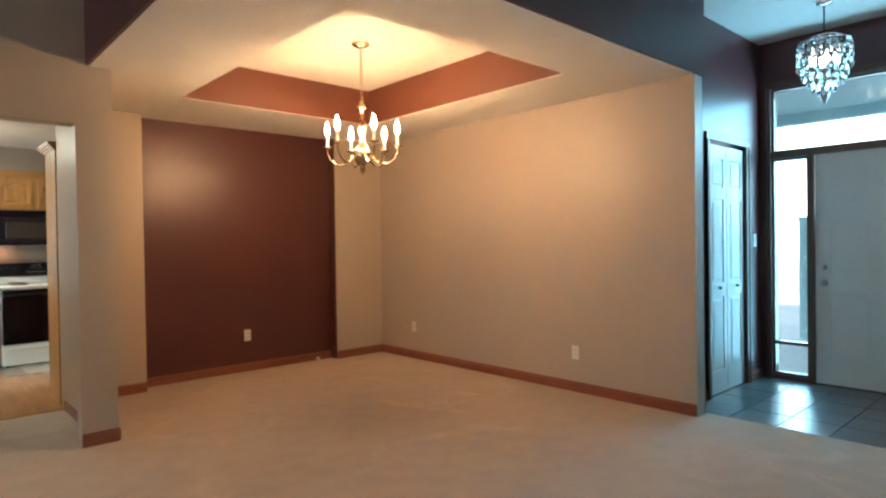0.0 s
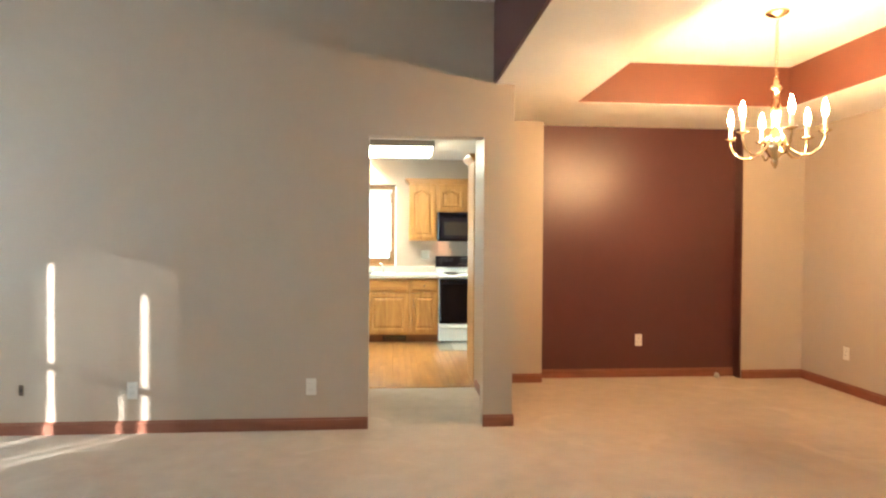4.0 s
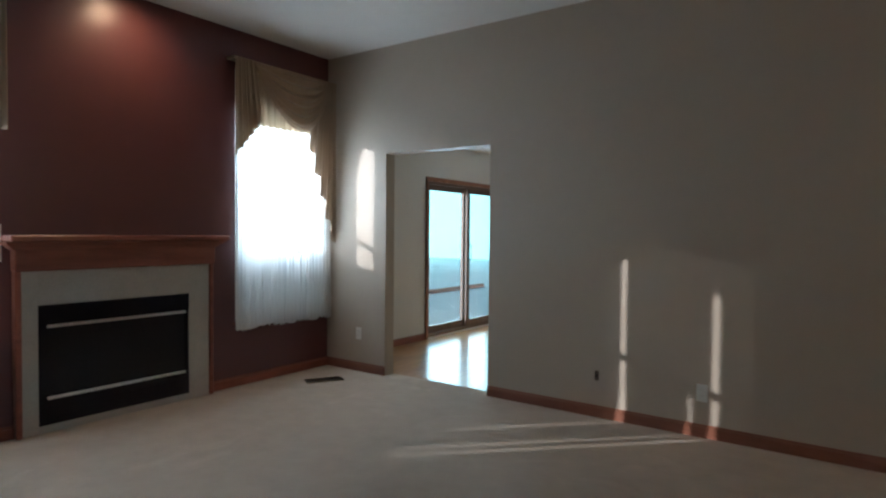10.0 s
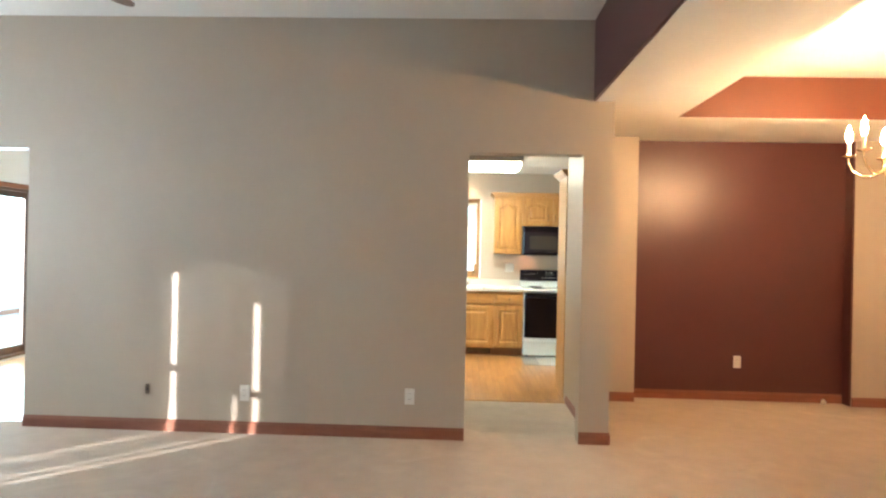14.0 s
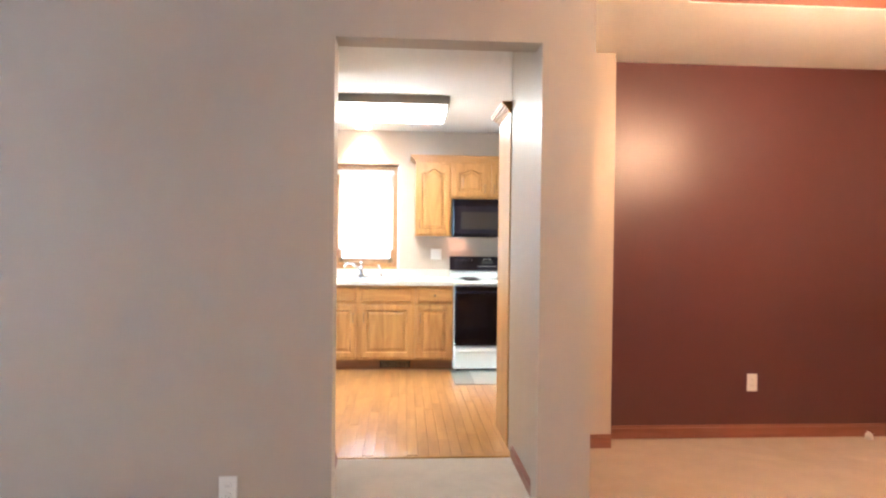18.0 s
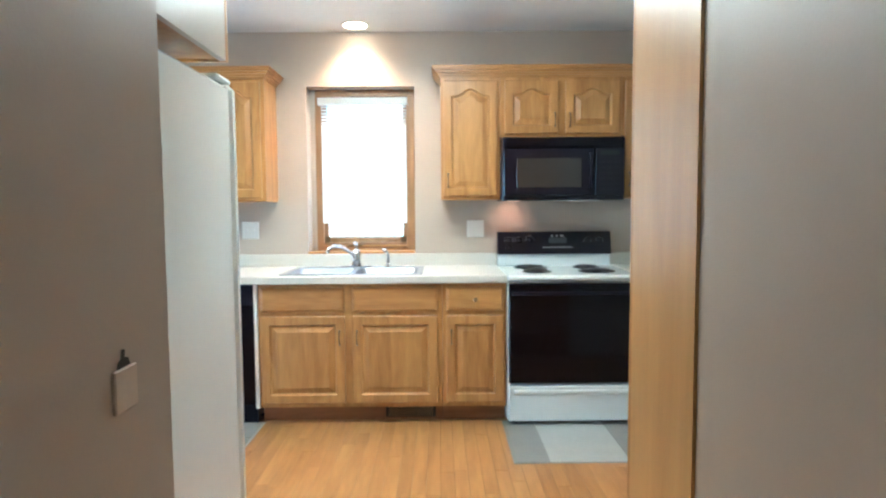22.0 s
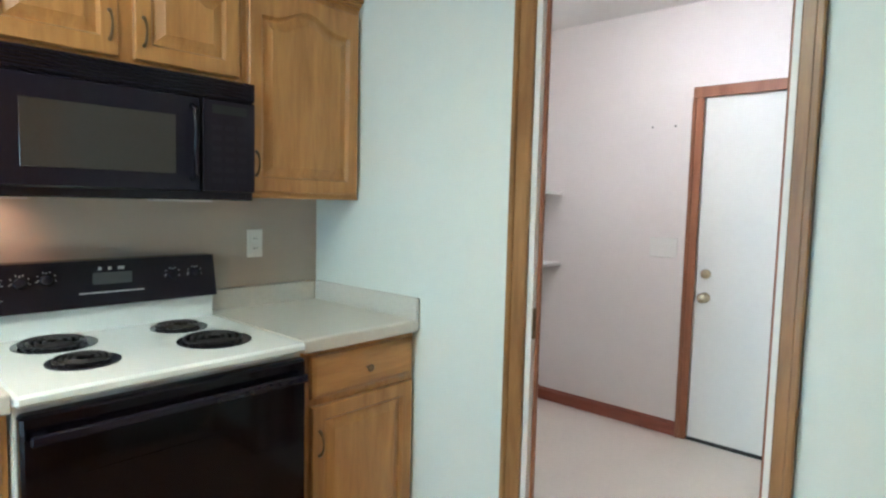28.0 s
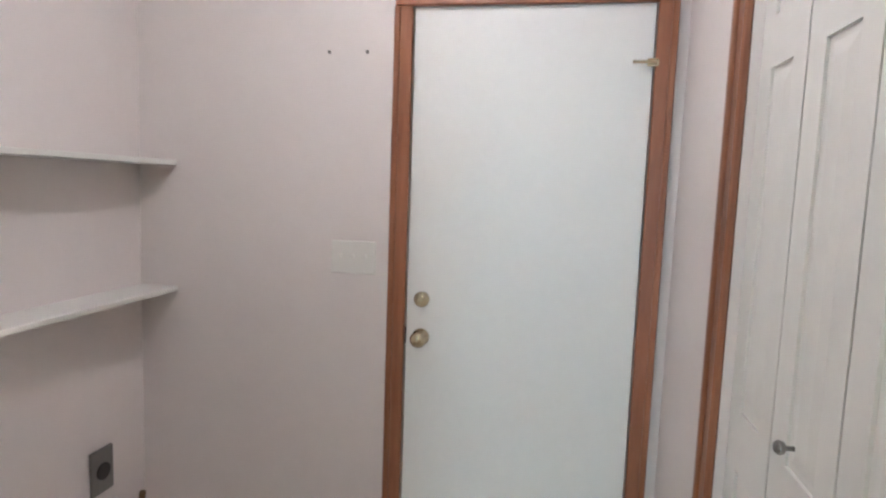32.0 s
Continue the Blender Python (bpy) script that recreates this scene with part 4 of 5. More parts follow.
def six_panels(w, h, m=0.11):
    mid = w / 2
    g = 0.05
    cols = ((m, mid - g), (mid + g, w - m))
    rows = ((0.20, 0.80), (0.93, 1.58), (1.68, h - 0.12))
    return [(a, b, c, d) for a, b in cols for c, d in rows]


def bifold(name, label, x0, x1, y, z1, leaves, rz_knobs, knob_mat, knob_z=0.87):
    """Bifold closet doors in a wall along x."""
    t = thing(name, label, "closet door", x0, y, 0.0)
    w = (x1 - x0) / leaves
    for k in range(leaves):
        ps = [(0.065, w - 0.065, a, b) for a, b in ((0.18, 0.78), (0.90, 1.58), (1.68, z1 - 0.14))]
        leaf = part("leaf", moved(panel_leaf(w - 0.006, z1 - 0.03, 0.030, ps), pose(k * w + 0.003, 0, 0.012)), M_DOOR, t)
        if k in rz_knobs:
            kx = k * w + (w * 0.5 if leaves == 2 else (0.14 if k >= leaves / 2 else w - 0.14))
            part("knob", moved(lathe([(0.004, 0), (0.004, 0.012), (0.010, 0.016), (0.012, 0.023), (0.008, 0.029), (0.002, 0.030)], 12), pose(kx, -0.030, knob_z, 90)), knob_mat, leaf, "metal knob", True)
    return t


casing("foyer_closet_casing", CY, -1, 5.10, 5.82, 2.06, 0.06, M_FRAME_DIM, "dark casing round the foyer closet", "x")
bifold("foyer_closet_doors", "white panelled bifold doors of the foyer closet", 5.11, 5.81, CY + 0.04, 2.05, 2, (0, 1), M_PEWTER)
structure("foyer_closet_back", boxes((4.67, FX, 3.0, 3.1, 0, H1), (4.67, 4.69, CY + 0.12, 3.0, 0, H1)), M_NOOK, "white back of the foyer closet")

# front door and its lights
fd = thing("door_1", "white six-panel front door, closed", "door", FX + 0.075, 2.006, 0.012, -90, kind="structure")
leaf = part("leaf", panel_leaf(0.91, 1.965, 0.044, six_panels(0.91, 1.965)), M_DOOR, fd)
for z, r in ((0.865, 0.028), (1.00, 0.022)):
    part("door_knob", moved(lathe([(r * 0.9, 0), (r, 0.008), (0.010, 0.012), (0.010, 0.03), (r * 0.8, 0.04), (r * 0.9, 0.055), (0.004, 0.062)], 16), pose(0.07, -0.044, z, 90)), M_STEEL, leaf, "metal knob", True)


def light_pane(name, label, y0, y1, z0, z1):
    t = thing(name, label, "window", kind="structure")
    f = 0.020
    a, b = FX + 0.02, FX + 0.09
    part("window_frame", boxes((a, b, y0, y0 + f, z0, z1), (a, b, y1 - f, y1, z0, z1), (a, b, y0 + f, y1 - f, z0, z0 + f), (a, b, y0 + f, y1 - f, z1 - f, z1)), M_FRAME_DIM, t)
    p = part("pane", boxes((a + 0.03, a + 0.036, y0 + f, y1 - f, z0 + f, z1 - f)), M_PANE, t)
    p.visible_shadow = False


light_pane("window_3", "tall narrow sidelight bright with daylight", *SIDE)
light_pane("window_4", "tall narrow sidelight bright with daylight", *SIDE2)
light_pane("window_5", "wide transom window over the front door", *TRANS)
structure("sidelight_rail", boxes((FX + 0.015, FX + 0.095, 2.068, 2.325, 0.315, 0.345)), M_FRAME_DIM, "dark rail across the sidelight", "trim")
casing("front_door_casing", FX, -1, 0.70, 2.345, 2.61, 0.045, M_FRAME_DIM, "dark casing round the entry", "y")
structure("front_door_post", boxes((FX - 0.012, FX + 0.02, 2.010, 2.052, 0, 1.98), (FX - 0.012, FX + 0.02, 1.025, 1.085, 0, 1.98), (FX - 0.012, FX + 0.02, 0.70, 2.345, 1.98, 2.03)), M_FRAME_DIM, "dark posts and rail round the front door", "trim")

# crystal pendant: tiers of hanging drops
pd = thing("crystal_pendant", "clear crystal pendant lamp with lit bulbs on a thin cord", "pendant lamp", 5.45, 1.725, H1)
pd.scale = (1.03, 1.03, 1.07)
part("canopy", lathe([(0.005, 0), (0.055, 0), (0.05, -0.02), (0.01, -0.03)], 16), M_CHROME, pd, smooth=True)
part("cord", tube([(0, 0, -0.03), (0, 0, -0.25)], 0.005), M_DARK, pd)
for r, z in ((0.09, -0.25), (0.165, -0.29), (0.165, -0.40), (0.12, -0.50)):
    part("hoop", tube([(r * math.cos(a * math.pi / 16), r * math.sin(a * math.pi / 16), z) for a in range(33)], 0.004, 6), M_CHROME, pd, smooth=True)
for k in range(4):
    a = math.pi / 2 * k
    part("hoop_arm", tube([(0.006 * math.cos(a), 0.006 * math.sin(a), -0.27), (0.09 * math.cos(a), 0.09 * math.sin(a), -0.25), (0.165 * math.cos(a), 0.165 * math.sin(a), -0.29), (0.165 * math.cos(a), 0.165 * math.sin(a), -0.40), (0.12 * math.cos(a), 0.12 * math.sin(a), -0.50)], 0.003, 5), M_CHROME, pd)
part("stem", tube([(0, 0, -0.24), (0, 0, -0.62)], 0.007), M_CHROME, pd)
part("finial", lathe([(0.002, -0.72), (0.014, -0.69), (0.024, -0.66), (0.036, -0.64), (0.008, -0.62)], 12), M_CHROME, pd, smooth=True)
dm = rings([[(q * math.cos(b * math.pi / 3), q * math.sin(b * math.pi / 3), h) for b in range(6)] for q, h in ((0.002, 0), (0.009, -0.020), (0.014, -0.052), (0.009, -0.074), (0.002, -0.084))])
drop_mesh = finish("crystal", dm, M_CRYSTAL)
for r, z, n in ((0.165, -0.29, 20), (0.165, -0.345, 20), (0.165, -0.40, 20), (0.12, -0.50, 14), (0.14, -0.45, 16), (0.09, -0.25, 10), (0.07, -0.55, 8)):
    for k in range(n):
        a = 2 * math.pi * (k + 0.5 * (z == -0.345)) / n
        c = new("crystal", drop_mesh)
        c.parent = pd
        c.matrix_basis = pose(r * math.cos(a), r * math.sin(a), z, 0, 0, math.degrees(a))
for k in range(4):
    a = math.pi / 2 * k + 0.5
    part("bulb", lathe([(0.006, -0.44), (0.018, -0.43), (0.021, -0.40), (0.012, -0.37), (0.002, -0.355)], 10, 0.075 * math.cos(a), 0.075 * math.sin(a)), M_CRYSBULB, pd, "lit bulb", True)

# ---- breakfast nook ----
sd = thing("sliding_door", "wood-framed sliding glass door bright with daylight", "sliding door", NX, 6.465, 0.0, kind="structure")


def slider(y0, y1, x, name):
    f = 0.075
    s = part(name, boxes((x, x + 0.04, y0, y0 + f, 0.05, 1.93), (x, x + 0.04, y1 - f, y1, 0.05, 1.93), (x, x + 0.04, y0 + f, y1 - f, 0.05, 0.14), (x, x + 0.04, y0 + f, y1 - f, 1.86, 1.93)), M_FRAME_DIM, sd)
    p = part("pane", boxes((x + 0.017, x + 0.023, y0 + f, y1 - f, 0.14, 1.86)), M_PANE, s)
    p.visible_shadow = False
    return s


slider(0.03, 0.95, -0.10, "fixed_leaf")
sl = slider(0.90, 1.79, -0.055, "sliding_leaf")
part("pull_handle", tube([(0.0, 0.945, 0.95), (0.03, 0.945, 0.98), (0.03, 0.945, 1.15), (0.0, 0.945, 1.18)], 0.007), M_DARK, sl)
part("door_frame", boxes((-0.14, 0.0, 0.0, 0.03, 0.02, 1.96), (-0.14, 0.0, 1.79, 1.82, 0.02, 1.96), (-0.14, 0.0, 0.03, 1.79, 1.93, 1.96), (-0.14, 0.0, 0.03, 1.79, 0.02, 0.05)), M_FRAME_DIM, sd)
casing("sliding_door_casing", NX, 1, 6.465, 8.285, 1.96, 0.055, M_TRIM, "red-stained casing round the sliding door", "y")

# ---- kitchen ----
BF = 8.22         # front of the base cabinets' frames


def raised_door(w, h, arch=0.0, t=0.020, stile=0.055):
    """Cabinet door with a raised panel, its top rail arched where asked: x 0..w, z 0..h, front at y = -t."""
    m = 13

    def loop(inset, y, a):
        pts = [(inset, y, inset), (w - inset, y, inset)]
        for k in range(m):
            u = k / (m - 1)
            x = (w - inset) + (2 * inset - w) * u
            rise = a * (0.5 - 0.5 * math.cos(2 * math.pi * min(1, max(0, (u - 0.12) / 0.76)))) if a else 0
            pts.append((x, y, h - inset - a + rise))
        return pts

    a = arch
    return rings([loop(0, 0, 0), loop(0, -t + 0.004, 0), loop(0.004, -t, 0), loop(stile - 0.006, -t, a), loop(stile - 0.003, -t + 0.004, a), loop(stile + 0.003, -t + 0.013, a), loop(stile + 0.010, -t + 0.013, a), loop(stile + 0.034, -t + 0.003, a), loop(stile + 0.037, -t + 0.001, a)])


def slab_front(w, h, t=0.020):
    """Plain drawer front with a rounded, slightly stepped edge."""
    loops = [[(i, y, i), (w - i, y, i), (w - i, y, h - i), (i, y, h - i)] for i, y in ((0, 0), (0, -t + 0.010), (0.002, -t + 0.006), (0.008, -t + 0.003), (0.016, -t))]
    return rings(loops)


def pull(length=0.085):
    """Bowed metal pull, standing upright, along z."""
    n = 10
    return tube([(0, -0.002 - 0.024 * math.sin(math.pi * i / n) ** 0.6, -length / 2 + length * i / n) for i in range(n + 1)], [0.0065, 0.005] + [0.004] * (n - 3) + [0.005, 0.0065], 6)


def knob_small():
    return moved(lathe([(0.004, 0), (0.004, 0.012), (0.012, 0.016), (0.014, 0.022), (0.008, 0.028), (0.001, 0.029)], 12), pose(0, 0, 0, 90))


def base_cabinet(label, x0, x1, doors, drawers, knobbed=()):
    """doors: (x0, x1, side of the pull); drawers: (x0, x1); all in plan metres."""
    t = thing("base_cabinet", label, "cabinet", x0, BF, 0, group="base cabinets")
    w = x1 - x0
    deep = KY - BF - 0.002
    part("face_frame", boxes((0, w, 0.0, 0.02, 0.10, 0.834)), M_OAK, t)
    for a in (0, w - 0.018):
        part("side_panel", boxes((a, a + 0.018, 0.02, deep, 0.10, 0.834)), M_OAK, t)
    part("bottom_panel", boxes((0.018, w - 0.018, 0.02, deep, 0.10, 0.118)), M_OAK, t)
    part("toe_kick", boxes((0, w, 0.07, 0.085, 0.0, 0.10)), wood("oak_toe_kick", (0.16, 0.06, 0.02), (0.30, 0.13, 0.05), "x") if "oak_toe_kick" not in bpy.data.materials else bpy.data.materials["oak_toe_kick"], t, "dark oak toe kick")
    for a, b, side in doors:
        d = part("door", moved(raised_door(b - a, 0.515), pose(a - x0, 0, 0.128)), M_OAK, t)
        hx = (b - x0 - 0.028) if side > 0 else (a - x0 + 0.028)
        part("handle", moved(pull(), pose(hx, -0.02, 0.128 + 0.515 - 0.125)), M_PEWTER, d, "antique brass pull", True)
    for a, b in drawers:
        dr = part("drawer_front", moved(slab_front(b - a, 0.142), pose(a - x0, 0, 0.668)), M_OAKX, t)
        if (a, b) in knobbed:
            part("knob", moved(knob_small(), pose((a + b) / 2 - x0, -0.02, 0.738)), M_PEWTER, dr, "antique brass knob", True)
    return t


base_cabinet("honey oak sink base cabinet with two raised-panel doors", -0.318, 0.757, [(-0.30, 0.187, 1), (0.233, 0.728, -1)], [(-0.30, 0.187), (0.233, 0.728)])
base_cabinet("narrow honey oak base cabinet beside the range", 0.759, 1.13, [(0.782, 1.116, -1)], [(0.782, 1.116)], knobbed=[(0.782, 1.116)])
base_cabinet("honey oak base cabinet in the corner past the range", 1.898, EX - 0.003, [(1.945, 2.405, -1)], [(1.945, 2.405)], knobbed=[(1.945, 2.405)])
base_cabinet("honey oak base cabinet past the dishwasher", -1.62, -0.937, [(-1.59, -0.965, 1)], [(-1.59, -0.965)])
toe = thing("toe_kick_register", "dark metal register in the toe kick", "floor vent", 0.565, BF + 0.07, 0.050)
part("frame", boxes((-0.15, 0.15, -0.006, 0, -0.034, 0.034), bevel=0.002), M_DARK, toe)
for i in range(5):
    part("slat", boxes((-0.135, 0.135, -0.010, -0.006, -0.026 + i * 0.012, -0.021 + i * 0.012)), M_PEWTER, toe)

# worktops
SX0, SX1, SYF, SYB = -0.19, 0.63, 8.27, 8.73
CT = 0.878        # top of the worktops
wt1 = thing("worktop", "pale speckled laminate worktop with backsplash and sink cut-out", "worktop", 0, 0, 0)
for dims in ((-1.62, SX0, 8.185, KY - 0.02), (SX1, 1.131, 8.185, KY - 0.02), (SX0, SX1, 8.185, SYF), (SX0, SX1, SYB, KY - 0.02)):
    part("top", boxes((*dims, CT - 0.042, CT)), M_LAM, wt1)
part("front_edge", boxes((-1.62, 1.131, 8.178, 8.186, CT - 0.044, CT - 0.0005), bevel=0.003), M_LAM, wt1)
part("backsplash", boxes((-1.62, 1.131, KY - 0.02, KY, CT - 0.042, CT + 0.082), bevel=0.003), M_LAM, wt1)
wt2 = thing("worktop", "pale laminate corner worktop with two backsplashes", "worktop", 0, 0, 0)
part("top", boxes((1.895, EX - 0.02, 8.185, KY - 0.02, CT - 0.042, CT)), M_LAM, wt2)
part("front_edge", boxes((1.895, EX - 0.02, 8.178, 8.186, CT - 0.044, CT - 0.0005), bevel=0.003), M_LAM, wt2)
part("backsplash", boxes((1.895, EX - 0.02, KY - 0.02, KY, CT - 0.042, CT + 0.082), bevel=0.003), M_LAM, wt2)
part("side_splash", boxes((EX - 0.02, EX - 0.001, 8.185, KY - 0.021, CT - 0.042, CT + 0.082), bevel=0.003), M_LAM, wt2)

# sink
sk = thing("kitchen_sink", "double-bowl stainless steel sink set in the worktop", "sink", (SX0 + SX1) / 2, (SYF + SYB) / 2, CT)
hw, hd = (SX1 - SX0) / 2 + 0.012, (SYB - SYF) / 2 + 0.012


def round_rect(x0, x1, y0, y1, r, z, n=4):
    pts = []
    for cx, cy, a0 in ((x1 - r, y1 - r, 0), (x0 + r, y1 - r, 90), (x0 + r, y0 + r, 180), (x1 - r, y0 + r, 270)):
        for k in range(n + 1):
            a = radians(a0 + 90 * k / n)
            pts.append((cx + r * math.cos(a), cy + r * math.sin(a), z))
    return pts


bowls = ((-hw + 0.035, -0.015, -hd + 0.035, hd - 0.085), (0.015, hw - 0.035, -hd + 0.035, hd - 0.085))
rim = boxes((-hw, hw, hd - 0.085, hd, 0, 0.006), (-hw, hw, -hd, -hd + 0.035, 0, 0.006), (-hw, -hw + 0.035, -hd + 0.035, hd - 0.085, 0, 0.006), (hw - 0.035, hw, -hd + 0.035, hd - 0.085, 0, 0.006), (-0.015, 0.015, -hd + 0.035, hd - 0.085, 0, 0.006))
part("rim", rim, M_SINK, sk)
for x0, x1, y0, y1 in bowls:
    part("bowl", rings([round_rect(x0 - 0.004, x1 + 0.004, y0 - 0.004, y1 + 0.004, 0.03, 0.0062), round_rect(x0, x1, y0, y1, 0.04, 0.002), round_rect(x0 + 0.012, x1 - 0.012, y0 + 0.012, y1 - 0.012, 0.05, -0.15), round_rect(x0 + 0.05, x1 - 0.05, y0 + 0.05, y1 - 0.05, 0.05, -0.17)], False, True), M_SINK, sk, smooth=True)
    part("drain", lathe([(0.045, -0.169), (0.045, -0.166), (0.03, -0.168)], 18, (x0 + x1) / 2, (y0 + y1) / 2), M_CHROME, sk)

fc = thing("kitchen_faucet", "chrome kitchen faucet with a low curved spout", "faucet", 0.195, 8.69, CT + 0.006)
part("base_plate", boxes((-0.10, 0.10, -0.025, 0.025, 0, 0.012), bevel=0.005), M_CHROME, fc)
part("body", lathe([(0.031, 0.01), (0.029, 0.05), (0.032, 0.09), (0.026, 0.11), (0.008, 0.118)], 16), M_CHROME, fc, smooth=True)
part("spout", tube([(0, -0.01, 0.055), (-0.03, -0.04, 0.10), (-0.075, -0.085, 0.135), (-0.12, -0.13, 0.145), (-0.15, -0.16, 0.135), (-0.16, -0.17, 0.105)], [0.013, 0.012, 0.011, 0.011, 0.012, 0.013], 10), M_CHROME, fc, smooth=True)
part("lever", tube([(0, 0, 0.105), (0.004, 0.006, 0.13), (-0.008, -0.012, 0.158)], [0.014, 0.012, 0.010], 8), M_CHROME, fc, smooth=True)
sp = thing("sink_sprayer", "chrome side sprayer standing by the faucet", "sprayer", 0.405, 8.69, CT + 0.006)
part("base", lathe([(0.022, 0), (0.020, 0.02), (0.013, 0.03)], 14), M_CHROME, sp)
part("head", tube([(0, 0, 0.025), (0, 0, 0.08), (-0.01, -0.012, 0.105), (-0.03, -0.03, 0.115)], [0.011, 0.012, 0.013, 0.010], 10), M_CHROME, sp, "", True)


# wall cabinets
def wall_cabinet(label, x0, x1, z0, doors, arch=0.045, front=8.566):
    t = thing("wall_cabinet", label, "cabinet", x0, front, z0, group="wall cabinets")
    w, h = x1 - x0, 2.085 - z0
    part("body", boxes((0, w, 0, KY - front - 0.002, 0.012, h)), M_OAK, t)
    part("bottom_rail", boxes((0, w, -0.006, KY - front - 0.004, 0, 0.012), bevel=0.002), M_OAKX, t)
    for a, b, side in doors:
        dh = h - 0.045
        d = part("door", moved(raised_door(b - a, dh, arch), pose(a - x0, 0, 0.022)), M_OAK, t)
        if side:
            hx = (b - x0 - 0.026) if side > 0 else (a - x0 + 0.026)
            part("handle", moved(pull(), pose(hx, -0.02, 0.022 + (0.10 if dh > 0.4 else 0.085))), M_PEWTER, d, "antique brass pull", True)
    return t


def crown_run(name, x0, x1, front, back, z, ret_l, ret_r, label, material=None):
    """Crown moulding: a flared profile along the front and its returns."""
    t = thing(name, label, "moulding", 0, 0, 0)
    bm = bmesh.new()
    for d, a, b in ((0.008, 0.0, 0.012), (0.018, 0.012, 0.025), (0.032, 0.025, 0.040), (0.046, 0.040, 0.055), (0.054, 0.055, 0.066)):
        box(bm, x0 - (d if ret_l else 0), x1 + (d if ret_r else 0), front - d, back, z + a, z + b, bevel=0.002)
    part("moulding", bm, material or M_OAKX, t)
    return t


wall_cabinet("honey oak wall cabinet with two arched doors", -0.99, -0.35, 1.318, [(-0.975, -0.69, 1), (-0.672, -0.375, -1)])
wall_cabinet("honey oak wall cabinet with an arched door", -1.36, -0.992, 1.318, [(-1.345, -1.01, 1)])
crown_run("crown_moulding", -1.36, -0.35, 8.566, KY - 0.002, 2.085, False, True, "red-toned oak crown moulding over the wall cabinets", M_OAKX)
wall_cabinet("honey oak wall cabinet with one arched door", 0.757, 1.130, 1.32, [(0.775, 1.112, -1)])
wall_cabinet("short honey oak wall cabinet over the microwave", 1.132, 1.898, 1.708, [(1.160, 1.498, 1), (1.542, 1.882, -1)], arch=0.035)
wall_cabinet("honey oak wall cabinet in the corner", 1.90, EX - 0.002, 1.322, [(1.918, 2.405, -1)], arch=0.05)
crown_run("crown_moulding", 0.757, EX - 0.002, 8.566, KY - 0.002, 2.085, True, False, "honey oak crown moulding over the wall cabinets", M_OAKX)

# microwave
mw = thing("microwave", "black over-the-range microwave with a grey window", "microwave", 1.138, 8.46, 1.312)
mw.scale.z = 0.935
part("case", boxes((0, 0.756, 0.02, 0.405, 0, 0.418), bevel=0.004), M_BLACK, mw)
dr = part("door", boxes((0.004, 0.565, -0.002, 0.02, 0.028, 0.345), bevel=0.006), M_BLACK, mw)
part("window", boxes((0.085, 0.485, -0.0045, -0.001, 0.085, 0.275), bevel=0.001), mat("grey_mesh_window", (0.030, 0.027, 0.025), 0.12, var=0.1, scale=300), dr, "grey mesh window")
part("handle", tube([(0.535, -0.002, 0.07), (0.535, -0.03, 0.085), (0.535, -0.034, 0.19), (0.535, -0.03, 0.295), (0.535, -0.002, 0.31)], 0.009, 8), M_BLACK, dr, smooth=True)
part("vent_grille", boxes((0.004, 0.752, -0.001, 0.02, 0.350, 0.414), bevel=0.003), M_BLACK, mw)
for i in range(5):
    part("grille_slat", boxes((0.02, 0.736, -0.0035, -0.001, 0.360 + i * 0.010, 0.364 + i * 0.010)), M_BLACKGLASS, mw)
pn = part("control_panel", boxes((0.570, 0.752, -0.002, 0.02, 0.028, 0.345), bevel=0.004), M_BLACK, mw)
part("display", boxes((0.60, 0.72, -0.0035, -0.001, 0.295, 0.325)), mat("dim_display", (0.014, 0.018, 0.018), 0.1), pn)
M_KEY = mat("grey_key", (0.011, 0.010, 0.016), 0.24, spec=0.3)
for r in range(6):
    for c in range(3):
        part("key", boxes((0.598 + c * 0.044, 0.632 + c * 0.044, -0.0035, -0.0015, 0.06 + r * 0.036, 0.078 + r * 0.036)), M_KEY, pn)
for a, b in ((0.03, 0.10), (0.42, 0.60)):
    part("bottom_trim", boxes((a, b, 0.0, 0.05, -0.006, 0)), M_STEEL, mw, "bright metal trim under the microwave")
part("lamp_lens", boxes((0.06, 0.13, 0.22, 0.28, -0.004, 0)), glow("lit_hood_lamp", WARM, 1.0), mw, "lit cooktop lamp")

# range
rg = thing("electric_range", "white electric range with black oven door and coil burners", "range", 1.133, 8.16, 0)
rg.scale.z = 0.958
part("body", boxes((0.002, 0.756, 0.03, 0.665, 0.03, 0.885)), M_WHITE, rg)
part("cooktop", boxes((0, 0.758, -0.005, 0.60, 0.885, 0.916), bevel=0.008), M_WHITE, rg, "white enamel cooktop")
part("riser", boxes((0.0, 0.758, 0.600, 0.665, 0.885, 1.0), bevel=0.006), M_WHITE, rg)
bg = part("backguard", rings([[(0.0, y, z), (0.758, y, z), (0.758, y2, z2), (0.0, y2, z2)] for (y, z, y2, z2) in ((0.575, 1.0, 0.605, 1.155), (0.665, 1.0, 0.665, 1.155))]), M_BLACK, rg, "black control panel")


def on_guard(x, z):
    return 0.575 + 0.03 * (z - 1.0) / 0.155


